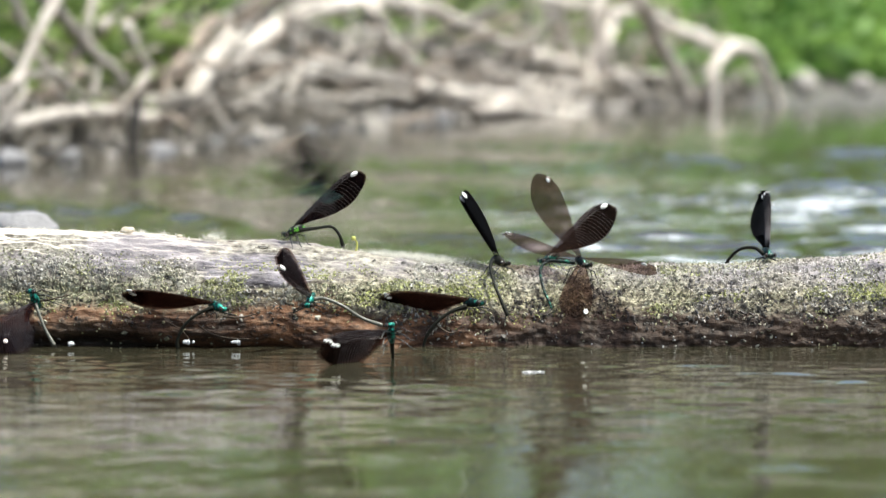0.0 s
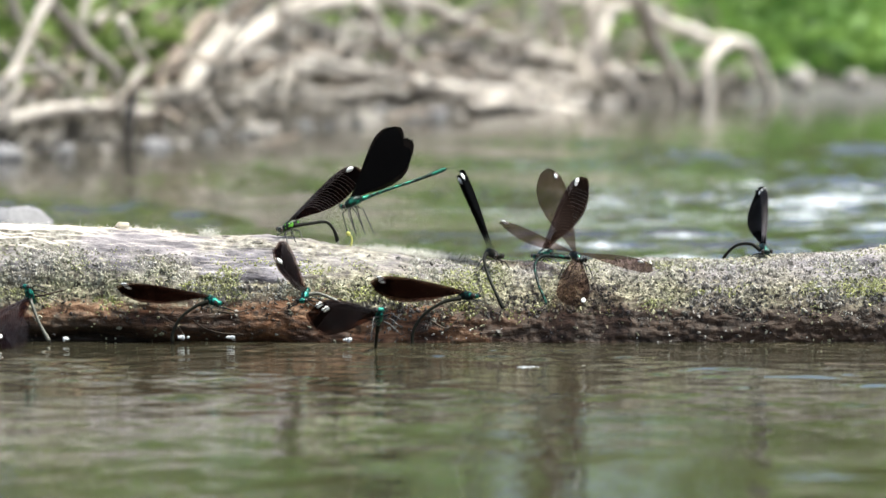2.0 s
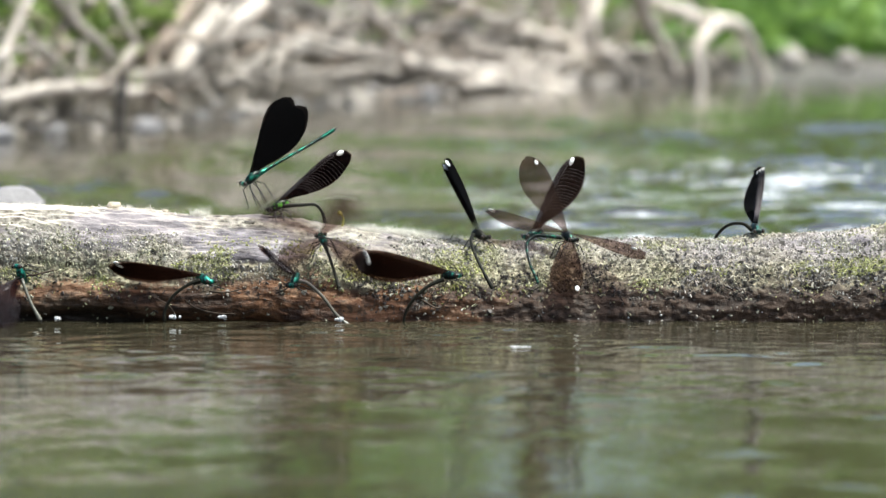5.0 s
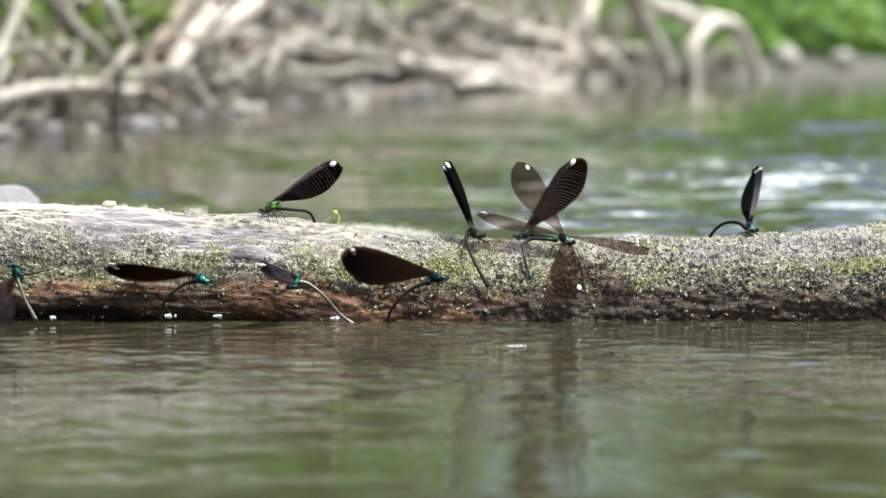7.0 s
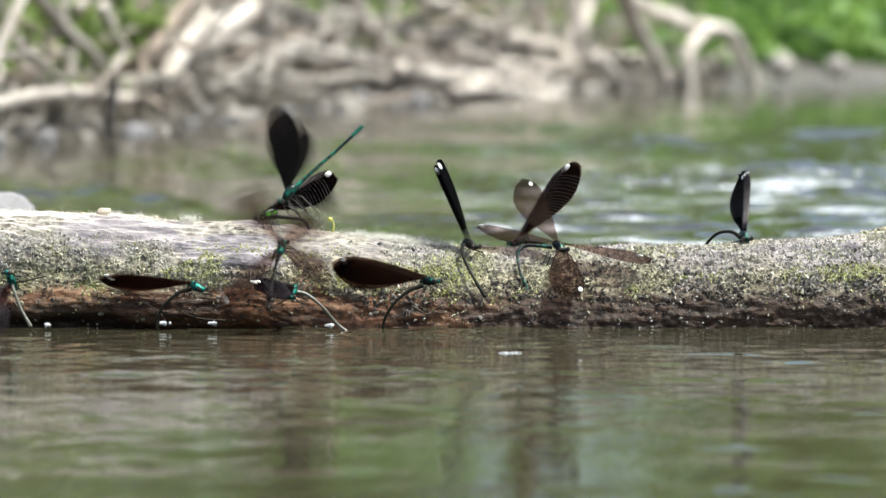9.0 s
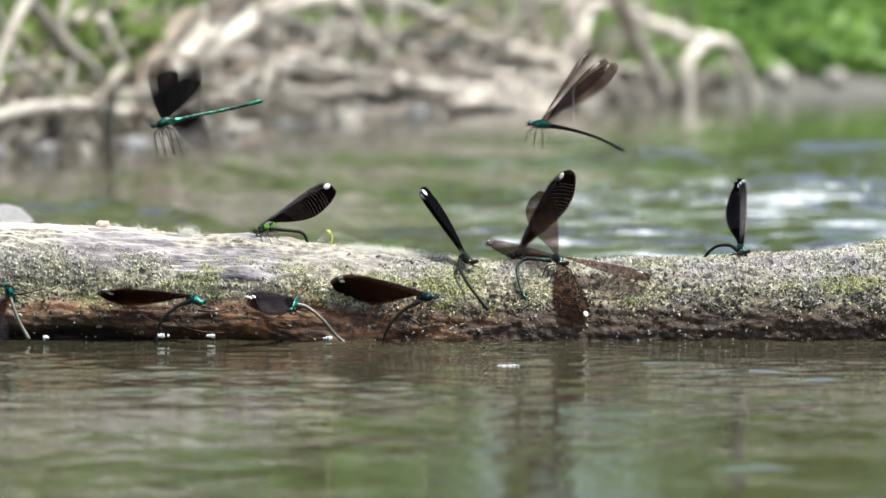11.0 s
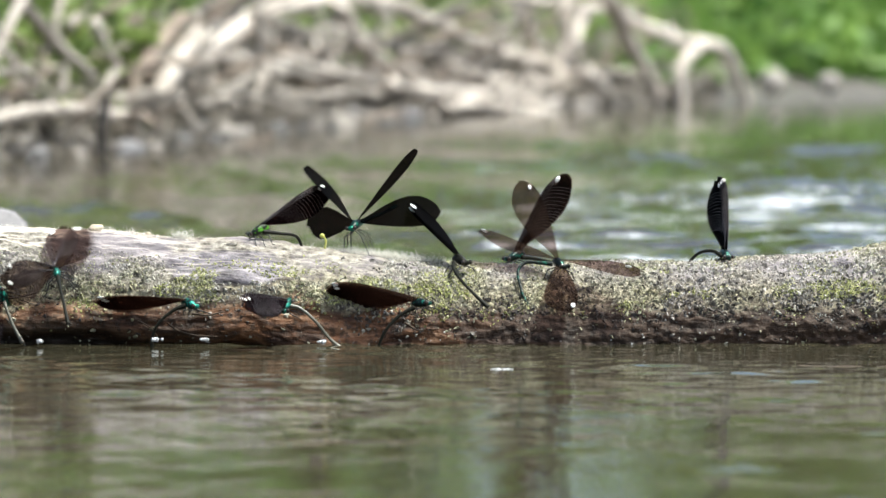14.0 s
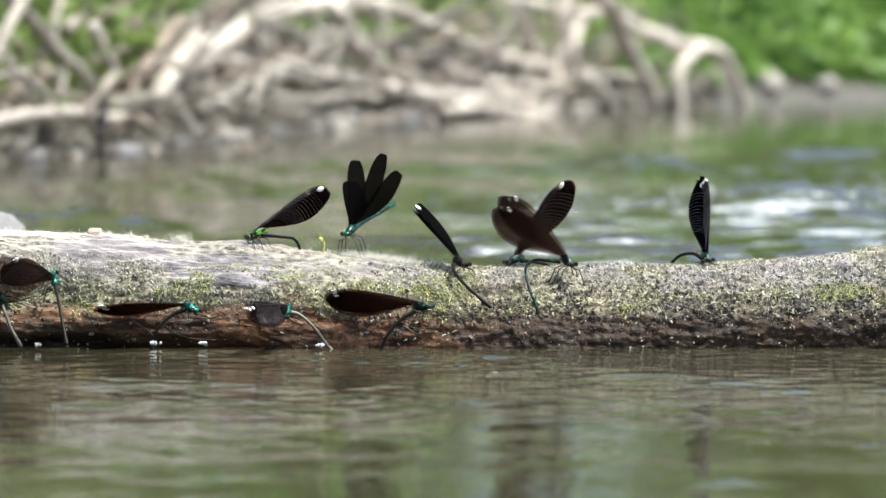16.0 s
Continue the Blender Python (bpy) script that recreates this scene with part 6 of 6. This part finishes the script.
    fly_along(fly_n, [
        (0, (312.4, 300, 104.2), (47.5, 1, 4.8), ((-11.9, 1, 33.3), (11.9, 1, 33.3), (-4.8, 1, -28.5), (4.8, 1, -23.8),)),
        (2.2, (267.6, 300, 105.6), (45.2, 1, 7.1), ((-11.9, 1, 35.7), (11.9, 1, 33.3), (-4.8, 1, -28.5), (4.8, 1, -23.8),)),
        (2.4, (144.6, 300, 101.8), (28.5, 1, 4.8), ((-9.5, 1, 30.9), (14.3, 1, 26.1), (-4.8, 1, -26.1), (11.9, 1, -14.3),)),
        (2.5, (80.6, 300, 111.5), (30.9, 1, 2.4), ((-9.5, 1, 28.5), (14.3, 1, 26.1), (-4.8, 1, -26.1), (11.9, 1, -16.6),)),
        (2.7, (-40, 300, 164.5), (35.7, 1, 7.1), ((-9.5, 1, 28.5), (14.3, 1, 26.1), (-4.8, 1, -26.1), (11.9, 1, -19),)),
        (6.3, (-238.3, 300, 86.1), (-35.7, 1, -2.4), ((9.5, 1, 26.1), (23.8, 1, 16.6), (-2.4, 1, -28.5), (16.6, 1, -19),)),
        (6.5, (-160, 300, 94), (-33.3, 1, 2.4), ((24, 1, -4), (19, 1, -12), (-16, 1, 12), (-12, 1, 18),)),
        (6.6, (-45.8, 300, 108.5), (-33.3, 1, -3.6), ((9.5, 1, 25), (19, 1, 17.8), (0, 1, -25), (14.3, 1, -17.8),)),
        (6.8, (58.7, 300, 147.7), (-33.3, 1, 2.4), ((9.5, 1, 26.1), (19, 1, 21.4), (0, 1, -26.1), (14.3, 1, -21.4),)),
        (8, (321.2, 300, 160.8), (-33.3, 1, 2.4), ((9.5, 1, 26.1), (19, 1, 21.4), (0, 1, -26.1), (14.3, 1, -21.4),)),
        (16, (350, 300, 171), (-33.3, 1, 2.4), ((9.5, 1, 26.1), (19, 1, 21.4), (0, 1, -26.1), (14.3, 1, -21.4),)),
    ], ((2.3, 2.6), (6.4, 6.7)))
    perch(fly_b, [
        (0, (-76.9, -37, 13.9), 0, ((-33.2, 1, 3.4),), (-0.4, 1, -2), 0.6),
        (5, (-76.7, -37, 14.7), 0, ((-32.8, 1, 3.6),), (-0.4, 1, -2), 0.62),
        (9, (-76.4, -37, 14.3), -2, ((-33.2, 1, 1.6),), (-0.4, 1, -2), 0.56),
        (12.5, (-76, -37, 14.1), -3, ((-33.6, 1, 0.6),), (-0.2, 1, -2), 0.56),
        (16, (-75.2, -37, 13.9), -4, ((-34.8, 1, -2),), (0.2, 1, -2), 0.46),
    ])
    perch(fly_c, [
        (0, (-45.3, -36, 16.2), 0, ((-10.5, -1, 13.4),), (2, 1, -0.4), 0.3),
        (2.9, (-45.3, -36, 16.2), 0, ((-9.5, -1, 14.2),), (2, 1, -0.4), 0.3),
        (3.3, (-46.1, -36, 16.4), 26, ((-11.1, -1, 14.8),), (13, -1, -13.4), 0.93),
        (4.2, (-46.1, -36, 15.6), 24, ((-11.5, -1, 13.8),), (13, -1, -12.6), 0.93),
        (6.3, (-45.2, -36, 13.3), 17, ((-11.5, -1, 8.3),), (10.3, -1, -9.5), 0.95),
        (7.5, (-43.6, -36, 13.8), 17, ((-12, -1, 4.7),), (1.4, -1, -1), 0.94),
        (9, (-43.2, -36, 12.5), 17, ((-13, -1, 3.2),), (1.4, -1, -1.1), 0.94),
        (11.5, (-42.5, -36, 12.5), 17, ((-15.4, -1, 2),), (1.3, -1, -1.2), 0.95),
        (14.5, (-42.8, -36, 13.5), 19, ((-14.2, -1, 1.6),), (1.3, -1, -1.2), 0.95),
        (16, (-42.1, -36, 12.5), 21, ((-13, -1, 0.4),), (1.3, -1, -1.4), 0.95),
    ])
    perch(fly_e, [
        (0, (10.4, -35, 15.1), 0, ((-32, 1, -0),), (0, 1, -2), 0.78),
        (1, (10.4, -35, 15.5), 3, ((-32.8, 1, 2.8),), (0, 1, -2), 0.78),
        (2, (10.4, -35, 15.9), 8, ((-34, 1, 4.3),), (-0.2, 1, -2), 0.74),
        (3.5, (10.2, -35, 16.5), -13, ((-34.6, 1, 4.3),), (-0.2, 1, -2), 0.74),
        (4.2, (9.3, -35, 16.5), -9, ((-34, 1, 4.7),), (-0.2, 1, -2), 0.74),
        (6.3, (4.6, -35, 14.7), 0, ((-32, 1, 7.9),), (-0.4, 1, -2), 1.0),
        (7.5, (4.2, -35, 14.7), 0, ((-32, 1, 7.5),), (-0.4, 1, -2), 1.0),
        (9, (3.5, -35, 16.1), -4, ((-33.6, 1, 5.7),), (-0.4, 1, -2), 0.9),
        (12.5, (2.9, -35, 14.2), -8, ((-31.6, 1, 4),), (-0.2, 1, -2), 0.86),
        (16, (4.2, -35, 14.2), -10, ((-34.8, 1, 3),), (-0.2, 1, -2), 0.8),
    ])
    perch(fly_f, [
        (0, (19.6, -12, 28.3), 0, ((-13, 1, 22.9),), (2, 1, 0.8), 0.21),
        (0.5, (19.6, -12, 28.3), 0, ((-12.6, 1, 29.6),), (2, 1, 0.8), 0.15),
        (1, (19.6, -12, 28.1), -1, ((-15.4, 1, 27.3),), (2, 1, 0.8), 0.15),
        (1.5, (19.6, -12, 27.9), -2, ((-7.1, 1, 30),), (2, 1, 0.4), 0.12),
        (2, (19.2, -12, 29.1), -2, ((-11.5, 1, 27.8),), (2, 1, 0.8), 0.12),
        (3.5, (17.6, -12, 27.7), -3, ((-12.8, 1, 30),), (2, 1, 0.8), 0.14),
        (4.2, (17.6, -12, 28.3), -4, ((-13.8, 1, 27.3),), (2, 1, 0.8), 0.16),
        (7, (17.3, -12, 28.9), -6, ((-9.9, 1, 23.7),), (2, 1, 0.8), 0.14),
        (8, (17.3, -12, 28.3), -6, ((-9.5, 1, 24.7),), (2, 1, 0.8), 0.14),
        (9, (17.6, -12, 27.5), -8, ((-11.5, 1, 28),), (2, 1, 0.8), 0.16),
        (11.5, (16.9, -12, 26.7), -17, ((-16.4, 1, 22.1),), (2, 1, 1.2), 0.16),
        (12.5, (17.3, -12, 27.7), -20, ((-16.4, 1, 20.7),), (2, 1, 1.4), 0.14),
        (14.5, (16.9, -12, 27.7), -24, ((-17.8, 1, 17.8),), (2, 1, 1.6), 0.18),
        (16, (17.5, -12, 28.3), -27, ((-15.8, 1, 18.4),), (2, 1, 1.6), 0.16),
    ])
    perch(fly_g, [
        (0, (37.3, 4, 28.5), 0, ((22.1, 1, 17.8),), (1.6, 1, -2), 0.95),
        (0.7, (37.3, 4, 28.5), 0, ((19.8, 1, 18.2),), (1.6, 1, -2), 0.9),
        (1, (36.9, 4, 28.5), 0, ((14.2, 1, 25.3),), (2, 1, -0.8), 0.75),
        (3.5, (36.9, 4, 28.5), 0, ((13.4, 1, 26.5),), (2, 1, -0.8), 0.75),
        (7, (35.3, 4, 27.9), 0, ((18.8, 1, 26.1),), (2, 1, -1.2), 0.95),
        (9, (34.9, 4, 27.9), 0, ((19, 1, 27.7),), (2, 1, -1.2), 0.85),
        (12.5, (35.9, 4, 28.3), 0, ((15.8, 1, 30),), (2, 1, -1), 0.85),
        (14.5, (36.1, 4, 28.3), 0, ((17.8, 1, 28.8),), (2, 1, -1), 0.85),
        (16, (36.5, 4, 28.3), 0, ((18.8, 1, 28),), (2, 1, -1.2), 0.85),
    ])
    up, down, right, left = ((-2, 1, -0.6), 1.0), ((-2, 1, -0), 0.95), ((0, 1, -2), 0.35), ((-0.4, 1, -2), 0.45)
    spread = (up, right, left, down)
    perch(fly_h, [
        (0, (48.1, -16, 28.1), 0, ((-13.4, 1, 30), (23.3, -1, -1.6), (-28, 1, 8.7), (0, -1, -20.9)), spread),
        (0.3, (48.1, -16, 28.1), 0, ((-8, 1, 27), (24.3, -1, -3.6), (-28, 1, 7), (0, -1, -20)), spread),
        (1.5, (48.1, -16, 28.1), 0, ((-7.7, 1, 29.6), (24.1, -1, -2), (-27.5, 1, 11.5), (1.2, -1, -17.4)), spread),
        (3.5, (47.9, -16, 28.9), 0, ((-9.9, 1, 28), (23.3, -1, -5.9), (-27.1, 1, 8.3), (0.6, -1, -22.3)), spread),
        (7, (48.5, -16, 26.9), 0, ((-14.4, 1, 25.7), (27.1, -1, -3.2), (-31.6, 1, 8.3), (4.3, -1, -20.3)), spread),
        (8, (48.3, -16, 26.9), 0, ((-12.8, 1, 24.7), (28.6, -1, -3.2), (-31.2, 1, 7.1), (4.7, -1, -19.4)), spread),
        (9, (48.3, -16, 26.9), 0, ((-10.7, 1, 21.7), (30.6, -1, -4.7), (-29.6, 1, 5.5), (7.1, -1, -18.2)), spread),
        (11.5, (48.9, -16, 26.4), 0, ((-4, 1, 22.3), (30.6, -1, -6.3), (-25.3, 1, 4), (9.9, -1, -23.7)), spread),
        (12.5, (49.5, -16, 26), 0, ((-7.5, 1, 24.5), (29, -1, -5.5), (-28.8, 1, 7.1), (7.9, -1, -22.7)), spread),
        (13.5, (50.5, -16, 26.4), 0, ((-9.9, 1, 26.7), (26.7, -1, -2.8), (-29.2, 1, 9.9), (4.3, -1, -19.8)), spread),
        (14.5, (51.6, -16, 26.9), 0, ((-12.6, 1, 27.7), (23.7, -1, -0.4), (-28.8, 1, 10.9), (2.8, -1, -15.8)), spread),
        (15.2, (52.4, -16, 27.3), 0, ((-14.8, 1, 24.7), (7.9, -1, 17.8), (-27.7, 1, 12.8), (-11.9, -1, -0)), spread),
        (15.42, (53.6, -16, 28.5), 0, ((-20.7, 1, 22.7), (-19.8, -1, 23.3), (-25.3, 1, 18.8), (-24.5, -1, 19.4)), (-1.6, 1, -2), 0.95),
        (16, (54.4, -16, 28.7), 0, ((-22.1, 1, 21.7), (-21.3, -1, 22.5), (-25.3, 1, 18.2), (-24.5, -1, 19)), (-1.6, 1, -2), 0.95),
    ])
    perch(fly_i, [
        (0, (113.3, -2, 30.6), 0, ((0.8, 1, 20.1),), (-1, 1, -1.3), 0.84),
        (3.5, (114.1, -2, 30.2), 0, ((2, 1, 20.1),), (-1, 1, -1.3), 0.84),
        (7, (113.7, -2, 30.4), 0, ((5.1, 1, 19.8),), (-1, 1, -1.3), 0.84),
        (9, (113.5, -2, 29.8), -3, ((2, 1, 21.3),), (-1, 1, -1.3), 0.84),
        (12.5, (112.1, -2, 29.6), -5, ((1, 1, 24.7),), (-1, 1, -1.3), 0.84),
        (14.5, (108.4, -2, 29), -6, ((-0.6, 1, 26.3),), (-1, 1, -1.3), 0.84),
        (16, (103.5, -2, 29.4), -6, ((0, 1, 27.1),), (-1, 1, -1.3), 0.84),
    ])
    perch(fly_j, [
        (0, (-52.1, -1, 38.4), 0, ((23.3, 1, 19.8),), (1.2, 1, -2), 0.8),
        (4.2, (-52.5, -1, 38.4), 0, ((24.1, 1, 19.4),), (1.2, 1, -2), 0.75),
        (6.3, (-53.7, -1, 37.9), 14, ((23.7, 1, 15),), (1, 1, -2), 0.75),
        (9, (-53.7, -1, 37.3), 14, ((23.7, 1, 13),), (1, 1, -2), 0.75),
        (16, (-53.7, -1, 37.7), 14, ((24.5, 1, 14.6),), (1, 1, -2), 0.75),
    ])
    # the stream's ripples shiver to and fro
    walk(water, [(k * 0.5, pose(0.012 * math.sin(k * 1.7), 0.02 * math.sin(k * 1.1 + 1), 0)) for k in range(33)])


motions()
